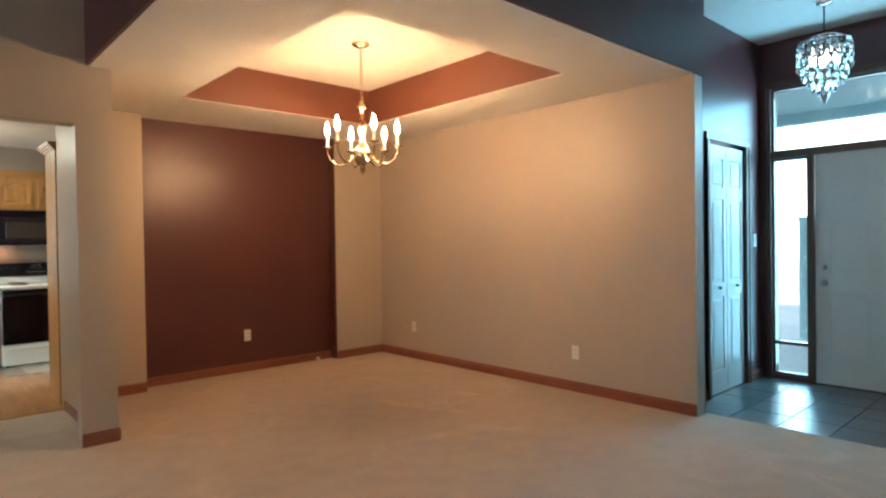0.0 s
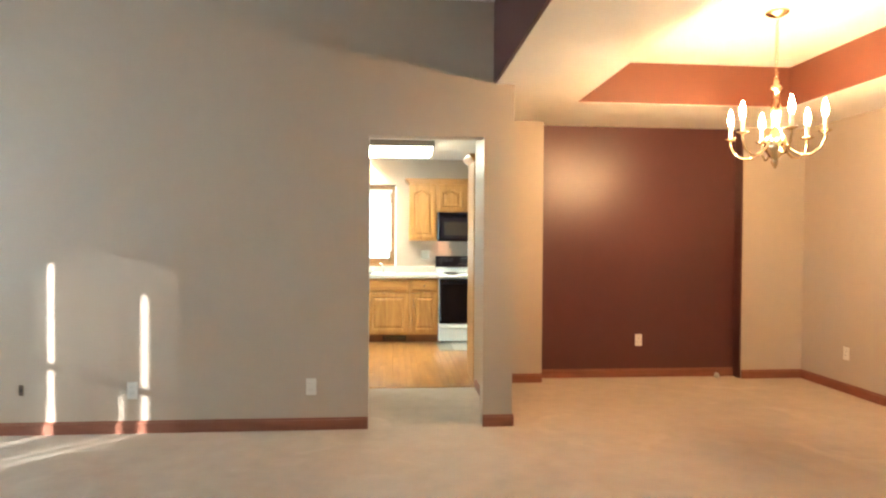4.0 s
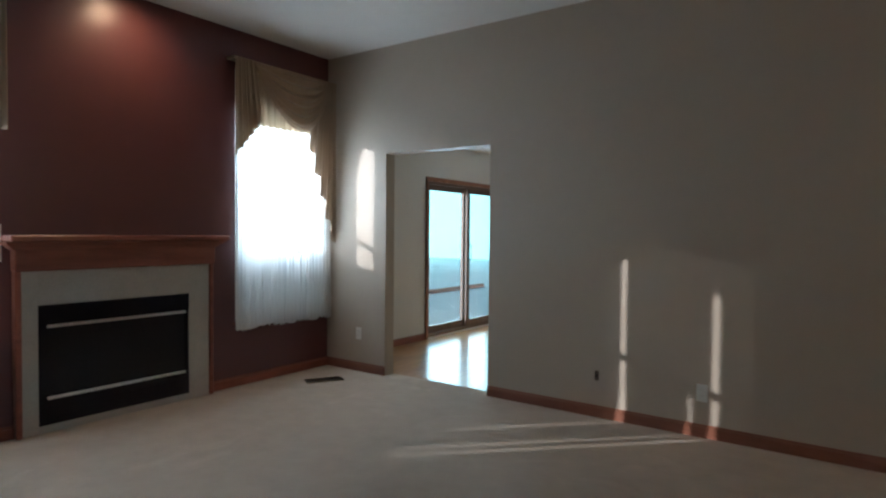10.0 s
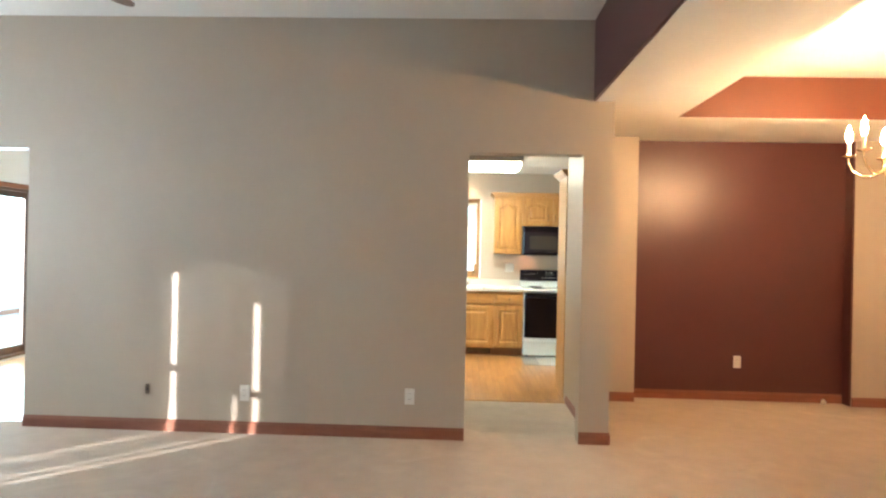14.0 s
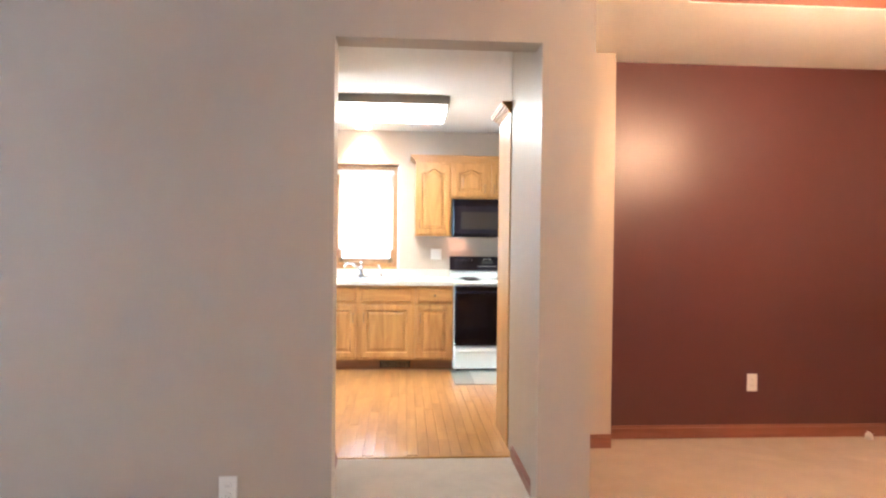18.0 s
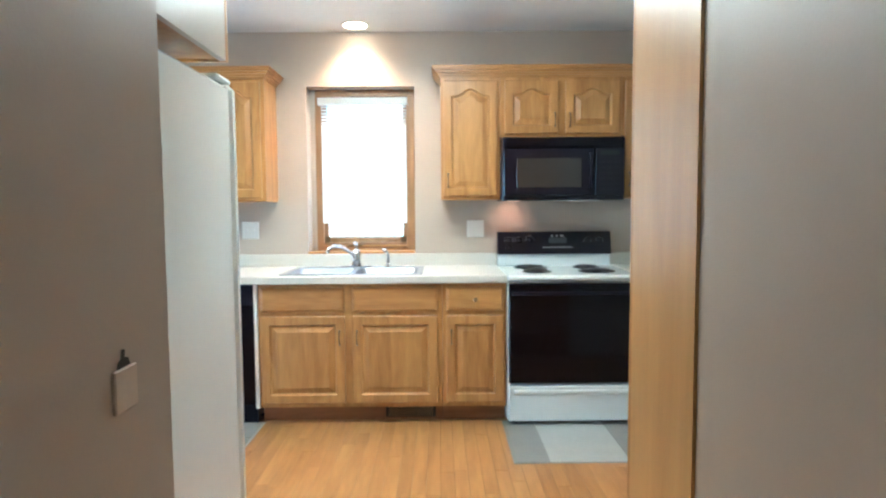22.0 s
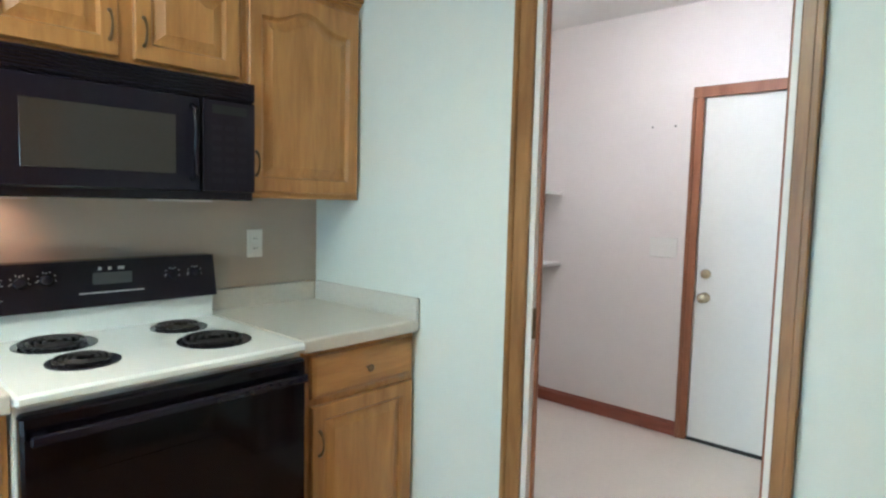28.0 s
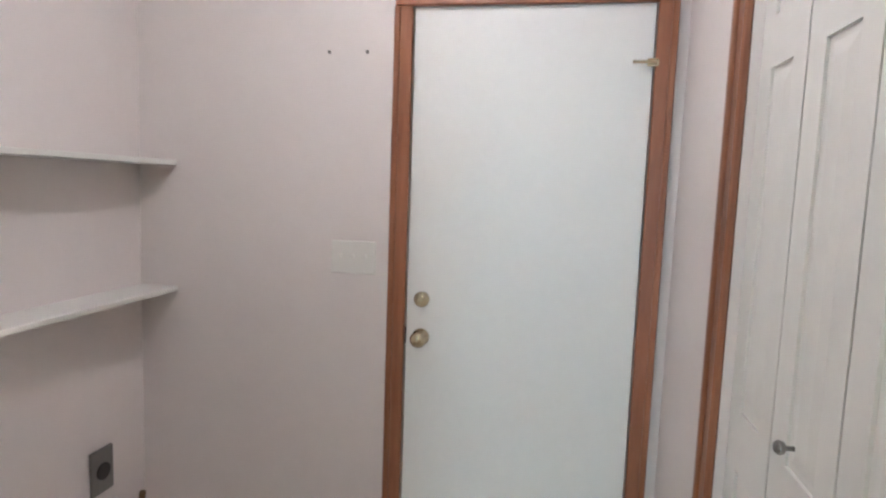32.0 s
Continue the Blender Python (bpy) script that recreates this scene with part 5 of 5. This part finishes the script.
tick = finish("dial_tick", boxes((-0.0012, 0.0012, -0.001, 0.0, 0.024, 0.029)), mat("pale_print", (0.55, 0.55, 0.56), 0.6))
for x, z in ((0.075, 1.095), (0.145, 1.095), (0.215, 1.10), (0.60, 1.09), (0.68, 1.09)):
    for k in range(9):
        tk = new("dial_tick", tick)
        tk.parent = bg
        tk.matrix_basis = pose(x, on_guard(x, z) - 0.001, z, 0, 40 * k + 20)
for x, z in ((0.075, 1.095), (0.145, 1.095), (0.215, 1.10), (0.075, 1.045), (0.60, 1.09), (0.68, 1.09)):
    part("knob", moved(lathe([(0.020, 0), (0.019, 0.014), (0.012, 0.018), (0.002, 0.018)], 14), pose(x, on_guard(x, z), z, 80)), M_BLACK, bg, "black dial", True)
    part("dial_mark", moved(boxes((-0.024, 0.024, -0.001, 0.0, -0.0015, 0.0015), (-0.0015, 0.0015, -0.001, 0, -0.024, 0.024)), pose(x, on_guard(x, z) - 0.001, z)), mat("pale_print", (0.55, 0.55, 0.56), 0.6) if "pale_print" not in bpy.data.materials else bpy.data.materials["pale_print"], bg)
part("clock", boxes((0.34, 0.46, 0.578, 0.585, 1.075, 1.115)), mat("clock_glass", (0.05, 0.055, 0.06), 0.08), bg)
part("print", boxes((0.30, 0.50, 0.5785, 0.580, 1.045, 1.049), (0.36, 0.37, 0.589, 0.591, 1.122, 1.132), (0.39, 0.40, 0.589, 0.591, 1.122, 1.132), (0.42, 0.44, 0.589, 0.591, 1.122, 1.132)), bpy.data.materials["pale_print"], bg)
for bx, by, br in ((0.20, 0.21, 0.072), (0.20, 0.46, 0.092), (0.565, 0.21, 0.092), (0.565, 0.46, 0.072)):
    bu = part("burner", lathe([(br + 0.018, 0.916), (br + 0.018, 0.920), (br + 0.010, 0.9195), (br * 0.55, 0.9165), (0.01, 0.9165)], 28, bx, by), M_BLACK, rg, "black drip pan")
    pts = []
    turns = 3.6
    for k in range(73):
        a = 2 * math.pi * turns * k / 72
        r = 0.018 + (br - 0.018) * k / 72
        pts.append((bx + r * math.cos(a), by + r * math.sin(a), 0.927))
    part("coil", tube(pts, 0.0048, 5), mat("dark_coil", (0.03, 0.028, 0.028), 0.4, 0.6) if "dark_coil" not in bpy.data.materials else bpy.data.materials["dark_coil"], bu, smooth=True)
od = part("oven_door", boxes((0.006, 0.752, -0.012, 0.03, 0.262, 0.868), bevel=0.008), M_BLACKGLASS, rg, "black oven door")
part("oven_window", boxes((0.13, 0.63, -0.0132, -0.011, 0.36, 0.70), bevel=0.001), M_BLACKGLASS, od, "dark glass oven window")
part("door_handle", boxes((0.02, 0.738, -0.045, -0.030, 0.800, 0.826), (0.03, 0.06, -0.032, -0.01, 0.803, 0.823), (0.70, 0.73, -0.032, -0.01, 0.803, 0.823), bevel=0.004), M_BLACK, od)
wd = part("drawer", boxes((0.006, 0.752, -0.010, 0.03, 0.028, 0.248), bevel=0.008), M_WHITE, rg, "white storage drawer")
part("drawer_lip", boxes((0.035, 0.723, -0.020, -0.009, 0.198, 0.225), bevel=0.005), M_WHITE, wd)
for x in (0.05, 0.70):
    part("foot", lathe([(0.018, 0.0), (0.018, 0.03), (0.01, 0.03)], 10, x, 0.06), M_DARK, rg)
    part("foot", lathe([(0.018, 0.0), (0.018, 0.03), (0.01, 0.03)], 10, x, 0.6), M_DARK, rg)

# dishwasher
dw = thing("dishwasher", "black built-in dishwasher under the worktop", "dishwasher", -0.932, 8.20, 0)
dw.scale.z = 0.965
part("tub", boxes((0, 0.592, 0.03, 0.62, 0.10, 0.862)), M_BLACK, dw)
part("door", boxes((0.002, 0.590, 0.0, 0.03, 0.125, 0.725), bevel=0.006), M_BLACKGLASS, dw)
cp = part("control_panel", boxes((0.002, 0.590, -0.006, 0.03, 0.732, 0.862), bevel=0.006), M_BLACK, dw)
part("handle_recess", boxes((0.17, 0.42, -0.008, -0.004, 0.745, 0.775), bevel=0.002), M_BLACKGLASS, cp)
part("print", boxes((0.14, 0.30, -0.0075, -0.0055, 0.812, 0.816), (0.34, 0.46, -0.0075, -0.0055, 0.812, 0.816)), M_KEY, cp)
part("kick_plate", boxes((0.002, 0.590, 0.05, 0.065, 0.0, 0.10)), M_BLACK, dw)
structure("dishwasher_filler", boxes((-0.338, -0.32, 8.205, 8.25, 0.10, 0.832)), M_PLATE, "white filler strip beside the dishwasher", "trim")

# kitchen window
kw = thing("window_6", "oak-framed kitchen window with a lowered white blind", "window", 0.005, -0.05, -0.027, kind="structure")
kw.scale.z = 0.987
part("return", boxes((-0.17, -0.118, 9.02, 9.10, 1.0, 2.145)), M_TAUPE, kw, "painted return")
part("window_frame", boxes((-0.118, -0.072, 9.01, 9.09, 1.0, 2.10), (0.512, 0.569, 9.01, 9.09, 1.0, 2.10), (-0.072, 0.512, 9.01, 9.09, 1.0, 1.075), (-0.118, 0.569, 9.01, 9.09, 2.10, 2.145), bevel=0.004), M_WINOAK, kw)
part("stool", boxes((-0.072, 0.512, 8.995, 9.01, 1.0, 1.03), (-0.072, 0.512, 9.0, 9.01, 1.045, 1.055), bevel=0.003), M_OAKX, kw, "moulded oak stool")
part("window_sill", boxes((-0.16, 0.568, 8.894, 9.01, 1.002, 1.018), bevel=0.003), M_OAKX, kw)
part("sash", boxes((-0.072, -0.042, 9.04, 9.07, 1.075, 2.10), (0.482, 0.512, 9.04, 9.07, 1.075, 2.10), (-0.042, 0.482, 9.04, 9.07, 1.075, 1.115), (-0.042, 0.482, 9.04, 9.07, 2.065, 2.10)), M_WINOAK, kw)
for a in (-0.065, 0.468):
    part("sash_lock", boxes((a, a + 0.040, 8.998, 9.012, 1.075, 1.118), bevel=0.003), M_PEWTER, kw, "dark metal sash lock")
p = part("pane", boxes((-0.042, 0.482, 9.052, 9.058, 1.115, 2.065)), M_PANE, kw)
p.visible_shadow = False
part("crank", tube([(0.10, 8.998, 1.05), (0.13, 8.98, 1.055), (0.20, 8.975, 1.057)], 0.006, 6), M_PEWTER, kw)
bl = thing("window_blind", "white slatted blind let down over the window", "blind", 0.2265, 8.938, 1.947)
bl.scale.z = 0.987
part("headrail", boxes((-0.315, 0.300, -0.02, 0.018, 0.035, 0.085), bevel=0.004), M_PLATE, bl)
for i in range(40):
    z = 0.022 - i * 0.0222
    wv = 0.292 if i < 37 else 0.245
    tilt = 35 if i < 6 else 62
    part("slat", moved(boxes((-wv, wv, -0.0125, 0.0125, -0.0006, 0.0006)), pose(0, 0, z, tilt)), M_BLIND, bl)
part("bottom_rail", boxes((-0.245, 0.245, -0.012, 0.012, -0.892, -0.875), bevel=0.003), M_PLATE, bl)
for x in (-0.18, 0.18):
    part("cord", tube([(x, -0.014, 0.03), (x, -0.014, -0.88)], 0.0012, 4), M_PLATE, bl)

# refrigerator
fr = thing("refrigerator", "white side-by-side refrigerator seen from its side", "refrigerator", -0.70, 5.94, 0)
fr.scale.z = 0.985
part("cabinet", boxes((0, 0.765, 0, 0.79, 0.02, 1.685), bevel=0.012), M_WHITE, fr)
for a, b, hx in ((0.0, 0.32, 0.27), (0.326, 0.765, 0.345)):
    d = part("fridge_door", boxes((a, b, 0.803, 0.860, 0.10, 1.70), bevel=0.018), M_WHITE, fr)
    part("door_gasket", boxes((a + 0.012, b - 0.012, 0.790, 0.803, 0.112, 1.688)), mat("grey_gasket", (0.4, 0.4, 0.4), 0.7) if "grey_gasket" not in bpy.data.materials else bpy.data.materials["grey_gasket"], d)
    part("door_handle", boxes((hx, hx + 0.028, 0.860, 0.90, 0.50, 1.45), bevel=0.008), M_WHITE, d)
part("hinge_cover", boxes((0.66, 0.75, 0.735, 0.855, 1.6995, 1.722), bevel=0.008), M_WHITE, fr)
part("base_grille", boxes((0.01, 0.755, 0.79, 0.83, 0.0, 0.085)), M_WHITE, fr)

oc = thing("fridge_cabinet", "oak cabinet with pale side over the refrigerator", "cabinet", -0.70, 5.805, 1.72)
part("side_panel", boxes((0.772, 0.790, 0, 0.83, 0, 0.68)), mat("pale_melamine", (0.52, 0.47, 0.40), 0.3, var=0.03, scale=3), oc, "pale side panel")
part("body", boxes((0, 0.772, 0, 0.80, 0, 0.68)), M_OAK, oc)
part("face_frame", boxes((0, 0.790, 0.834, 0.852, 0, 0.68)), M_OAK, oc)
for a in (0.03, 0.41):
    d = part("door", moved(raised_door(0.35, 0.60, 0.04), pose(a + 0.35, 0.852, 0.04, 0, 0, 180)), M_OAK, oc)
    part("handle", moved(pull(), pose(a + (0.32 if a < 0.2 else 0.03), 0.872, 0.14, 0, 0, 180)), M_PEWTER, d, "antique brass pull", True)

# pantry
pa = thing("pantry_cabinet", "tall honey oak pantry with crown moulding", "cabinet", 1.292, 6.035, 0)
part("side_panel", boxes((0, 0.0075, -0.012, 0.41, 0, 2.07)), M_OAKSIDE, pa)
part("body", boxes((0.016, 0.56, 0.0, 0.408, 0.10, 2.07)), M_OAK, pa)
part("face_frame", boxes((0.0, 0.56, 0.411, 0.429, 0.0, 2.07), bevel=0.002), M_OAK, pa)
for z0, h in ((0.12, 1.15), (1.30, 0.70)):
    d = part("door", moved(raised_door(0.50, h, 0.05 if z0 > 1 else 0), pose(0.53, 0.429, z0, 0, 0, 180)), M_OAK, pa)
    part("handle", moved(pull(), pose(0.06, 0.45, z0 + (0.12 if z0 > 1 else h - 0.12), 0, 0, 180)), M_PEWTER, d, "antique brass pull", True)
bm = bmesh.new()
for d, a, b in ((0.008, 0.0, 0.012), (0.018, 0.012, 0.025), (0.032, 0.025, 0.040), (0.046, 0.040, 0.055), (0.054, 0.055, 0.066)):
    box(bm, -d, 0.0125, -0.012, 0.429 + d, 2.07 + a, 2.07 + b, bevel=0.002)
    box(bm, 0.0125, 0.56, 0.30, 0.429 + d, 2.07 + a, 2.07 + b, bevel=0.002)
part("crown", bm, M_OAKX, pa)

# fluorescent fixture
fl = thing("fluorescent_fixture", "lit wraparound fluorescent ceiling fixture with a dark frame", "ceiling light", 0.38, 7.48, H3)
M_FRAME = mat("brown_grey_frame", (0.20, 0.17, 0.14), 0.5)
part("housing", boxes((-0.625, 0.625, -0.250, 0.295, -0.072, 0.0), bevel=0.004), M_FRAME, fl, "brown-grey frame")
df = part("diffuser", boxes((-0.592, 0.592, -0.217, 0.262, -0.127, -0.118), bevel=0.003), M_FLUO, fl, "lit white diffuser")
part("diffuser_side", boxes((-0.600, 0.600, -0.225, -0.213, -0.118, -0.072), (-0.600, 0.600, 0.258, 0.270, -0.118, -0.072), (-0.600, -0.588, -0.213, 0.258, -0.118, -0.072), (0.588, 0.600, -0.213, 0.258, -0.118, -0.072)), M_FLUOSIDE, df, "lit ribbed side of the diffuser")

# ---- laundry ----
casing("laundry_doorway_casing", EX, -1, LD[0], LD[1], LD[3], 0.050, M_OAKTRIM, "brown oak casing round the laundry doorway", "y", 0.02, 0.070)
jb = thing("laundry_doorway_jamb", "white-painted door jamb with stained stops", "door jamb", kind="structure")
part("liner", boxes((EX, EX + TW, LD[0], LD[0] + 0.018, 0, LD[3]), (EX, EX + TW, LD[1] - 0.018, LD[1], 0, LD[3]), (EX, EX + TW, LD[0] + 0.018, LD[1] - 0.018, LD[3] - 0.018, LD[3])), M_DOOR, jb, "white liner")
for a, b in ((LD[0] + 0.018, LD[0] + 0.029), (LD[1] - 0.029, LD[1] - 0.018)):
    part("stop", boxes((EX + 0.020, EX + TW + 0.003, a, b, 0, LD[3] - 0.02), bevel=0.003), M_TRIM, jb, "red-stained stop")
part("hinge", boxes((EX + 0.003, EX + 0.019, LD[1] - 0.024, LD[1] - 0.017, 0.89, 0.99)), M_PEWTER, jb, "dark hinge leaf")
part("hinge", boxes((EX + 0.003, EX + 0.019, LD[1] - 0.024, LD[1] - 0.017, 0.22, 0.32)), M_PEWTER, jb, "dark hinge leaf")

ld = thing("door_2", "plain white outside door, closed", "door", LX + 0.045, 7.811, 0.010, -90, kind="structure")
lf = part("leaf", boxes((0, 0.758, -0.044, 0, 0, 1.918), bevel=0.002), M_DOOR, ld)
for z, r in ((0.817, 0.030), (0.949, 0.027)):
    k = part("door_knob" if z < 0.9 else "deadbolt", moved(lathe([(r, 0), (r, 0.007), (0.012, 0.012), (0.012, 0.026), (r * 0.80, 0.036), (r * 0.92, 0.050), (r * 0.6, 0.060), (0.003, 0.062)] if z < 0.9 else [(r, 0), (r, 0.012), (r * 0.8, 0.020), (0.004, 0.021)], 18), pose(0.053, -0.044, z, 90)), M_OLDBRASS, lf, "brass knob" if z < 0.9 else "brass deadbolt", True)
part("stop", boxes((-0.007, 0.02, 0.001, 0.03, 0, 1.93), (0.738, 0.775, 0.001, 0.03, 0, 1.93), (0.02, 0.738, 0.001, 0.03, 1.90, 1.93)), M_DOOR, ld, "white door stop")
part("thumb_turn", boxes((0.041, 0.065, -0.080, -0.064, 0.943, 0.955), bevel=0.003), M_OLDBRASS, lf)
part("strike", boxes((-0.004, 0.0, -0.046, -0.01, 0.79, 0.85)), M_DARK, lf)
part("sweep", boxes((-0.008, 0.766, -0.048, -0.044, -0.011, 0.010)), M_DARK, lf, "dark rubber sweep")
lt = thing("door_latch", "small brass bar latch screwed to the casing", "latch", LX - 0.018, 7.062, 1.745, -90)
part("bar", tube([(-0.055, -0.012, 0), (0.015, -0.012, 0)], 0.005, 8), M_OLDBRASS, lt)
part("plate", boxes((-0.012, 0.022, -0.006, 0, -0.012, 0.012), bevel=0.001), M_OLDBRASS, lt)
casing("laundry_door_casing", LX, -1, 7.05, 7.815, 1.927, 0.060, M_TRIM, "red-stained casing round the outside door", "y", 0.02)
casing("laundry_closet_casing", LS, 1, 2.64, 3.60, 1.95, 0.062, M_TRIM, "red-stained casing round the closet", "x", 0.018)
cd = bifold("laundry_closet_doors", "white panelled bifold doors of the laundry closet", 0.0, 0.96, 0, 1.94, 4, (1, 2), M_KNOB, 0.955)
cd.matrix_world = pose(3.60, LS - 0.05, 0, 0, 0, 180)


def shelf(z, label):
    t = thing("wall_shelf", label, "shelf", 0, 0, z, group="laundry shelves")
    part("board", boxes((EX + TW + 0.02, LX - 0.001, LY - 0.155, LY - 0.001, 0, 0.018), bevel=0.002), M_DOOR, t)
    for x in (3.35, 2.75):
        part("cleat", rings([[(x, LY - 0.001, 0), (x, LY - 0.13, 0), (x, LY - 0.001, -0.10)], [(x + 0.018, LY - 0.001, 0), (x + 0.018, LY - 0.13, 0), (x + 0.018, LY - 0.001, -0.10)]]), M_DOOR, t)


shelf(1.388, "upper white shelf on the laundry wall")
shelf(0.925, "lower white shelf on the laundry wall")
do = thing("dryer_outlet", "grey dryer outlet low on the laundry wall", "outlet", 4.017, LY, 0.315)
part("cover", boxes((-0.052, 0.052, -0.012, 0, -0.08, 0.08), bevel=0.003), M_GREYPLATE, do)
part("socket", lathe([(0.030, 0), (0.030, 0.006), (0.026, 0.008)], 18), M_DARK, do).matrix_basis = pose(0, -0.012, 0, 90)
gp = thing("gas_stub", "capped dark gas pipe with a red valve by the baseboard", "pipe", 4.13, LY - 0.07, 0.0)
part("pipe", tube([(0, 0.06, 0.12), (0, 0.0, 0.12), (0, -0.01, 0.19)], 0.012, 8), M_PEWTER, gp)
part("valve", boxes((-0.045, 0.02, -0.022, 0.002, 0.115, 0.128), bevel=0.003), mat("red_valve", (0.30, 0.05, 0.03), 0.5), gp, "red valve handle")
part("riser", tube([(0, 0.0, 0.0), (0, 0.0, 0.12)], 0.012, 8), M_PEWTER, gp)
for y in (8.107, 7.973):
    hk = thing("wall_anchor", "small grey plastic anchor screwed into white plaster", "wall anchor", LX, y, 1.785, -90, "wall anchors")
    part("anchor", moved(lathe([(0.006, 0), (0.006, 0.004), (0.002, 0.004)], 8), pose(0, 0, 0, 90)), M_GREYPLATE, hk)
lc = thing("laundry_light", "lit white dome lamp on the laundry ceiling", "ceiling light", 3.35, 7.75, H3)
part("base", lathe([(0.14, 0), (0.14, -0.02), (0.13, -0.022)], 28), M_PLATE, lc)
part("dome", lathe([(0.128, -0.022), (0.12, -0.05), (0.09, -0.08), (0.05, -0.095), (0.002, -0.10)], 28), glow("lit_opal_glass", (1.0, 0.93, 0.86), 36.0), lc, "lit opal dome", True)

# ---- floors in pieces ----
wf = structure("floor_wood", boxes((NX, EX, 5.88, KY, -0.05, -0.014), (NX, 0.13, W + 0.12, 5.88, -0.05, -0.014)), M_DARK, "oak strip floor of kitchen and nook", "floor")
rnd = random.Random(7)
PW = 0.066


def plank_runs(x0, x1, y0, y1):
    x = x0
    while x < x1 - 0.004:
        w = min(PW, x1 - x)
        y = y0 - rnd.uniform(0, 0.7)
        while y < y1:
            ln = rnd.uniform(0.45, 1.1)
            a, b = max(y, y0), min(y + ln, y1)
            if b - a > 0.03:
                yield x, x + w, a, b
            y += ln
        x += PW


near = [p for p in plank_runs(-0.38, EX, 5.887, KY) if not (p[3] > 8.30 and p[2] > 8.30)]
for a, b, c, d in near[:300]:
    part("plank", boxes((a + 0.0006, b - 0.0006, c + 0.0006, min(d, 8.55) - 0.0006, -0.014, -0.001 + rnd.uniform(-0.0004, 0.0004))), M_FLOORWOOD, wf)
rest = near[300:] + list(plank_runs(NX, -0.38, W + 0.12, KY)) + list(plank_runs(-0.38, 0.13, W + 0.12, 5.68))
vs, fs = [], []
for a, b, c, d in rest:
    n = len(vs)
    a, b, c, d, z = a + 0.0006, b - 0.0006, c + 0.0006, d - 0.0006, -0.001
    vs += [(a, c, z), (b, c, z), (b, d, z), (a, d, z), (a, c, -0.014), (b, c, -0.014), (b, d, -0.014), (a, d, -0.014)]
    fs += [(n, n + 1, n + 2, n + 3), (n, n + 4, n + 5, n + 1), (n + 1, n + 5, n + 6, n + 2), (n + 2, n + 6, n + 7, n + 3), (n + 3, n + 7, n + 4, n)]
me = bpy.data.meshes.new("far_planks")
me.from_pydata(vs, [], fs)
me.materials.append(M_FLOORWOOD)
fpk = new("far_planks", me)
fpk.parent = wf
tagged(fpk, "oak strips of the nook floor", kind="stuff")

# inlaid tiles before range and dishwasher
for nm, lab, cells in (("tile_inlay", "grey tile inlay in the wood floor before the range", ((1.118, 1.285, 7.65, 8.24, 0), (1.29, 1.69, 7.65, 8.24, 1), (1.695, 1.87, 7.65, 8.24, 0))),
                       ("tile_inlay", "grey tile inlay in the wood floor before the dishwasher", ((-0.96, -0.64, 7.76, 7.99, 0), (-0.96, -0.64, 8.0, 8.24, 0), (-0.63, -0.31, 7.76, 7.99, 0), (-0.63, -0.31, 8.0, 8.24, 0)))):
    t = thing(nm, lab, "floor tile", group="tile inlays")
    x0, x1 = min(c[0] for c in cells), max(c[1] for c in cells)
    y0, y1 = min(c[2] for c in cells), max(c[3] for c in cells)
    part("bed", boxes((x0 - 0.012, x1 + 0.012, y0 - 0.012, y1 + 0.012, -0.004, 0.0012)), M_GROUT if x0 < 0 else M_GREYTILE, t, "pale grout")
    for a, b, c, d, l in cells:
        part("tile", boxes((a, b, c, d, 0.0012, 0.0035), bevel=0.001), M_LIGHTTILE if l else M_GREYTILE, t)

# foyer tiles
ft = structure("floor_foyer", boxes((4.70, FX, SY, FY, -0.05, -0.006), (4.67, FX, FY, CY + 0.12, -0.05, -0.006)), mat("dark_grout", (0.09, 0.09, 0.09), 0.9), "grey stone tile floor of the foyer", "floor")
for i in range(5):
    for j in range(16):
        a, b = 4.702 + i * 0.31, min(4.702 + i * 0.31 + 0.304, FX - 0.002)
        d = CY - j * 0.31
        c = max(d - 0.304, SY)
        if b - a > 0.02 and d - c > 0.02:
            part("tile", boxes((a, b, c, d, -0.006, 0.0 + rnd.uniform(-0.0008, 0.0008)), bevel=0.0015), M_SLATE, ft)
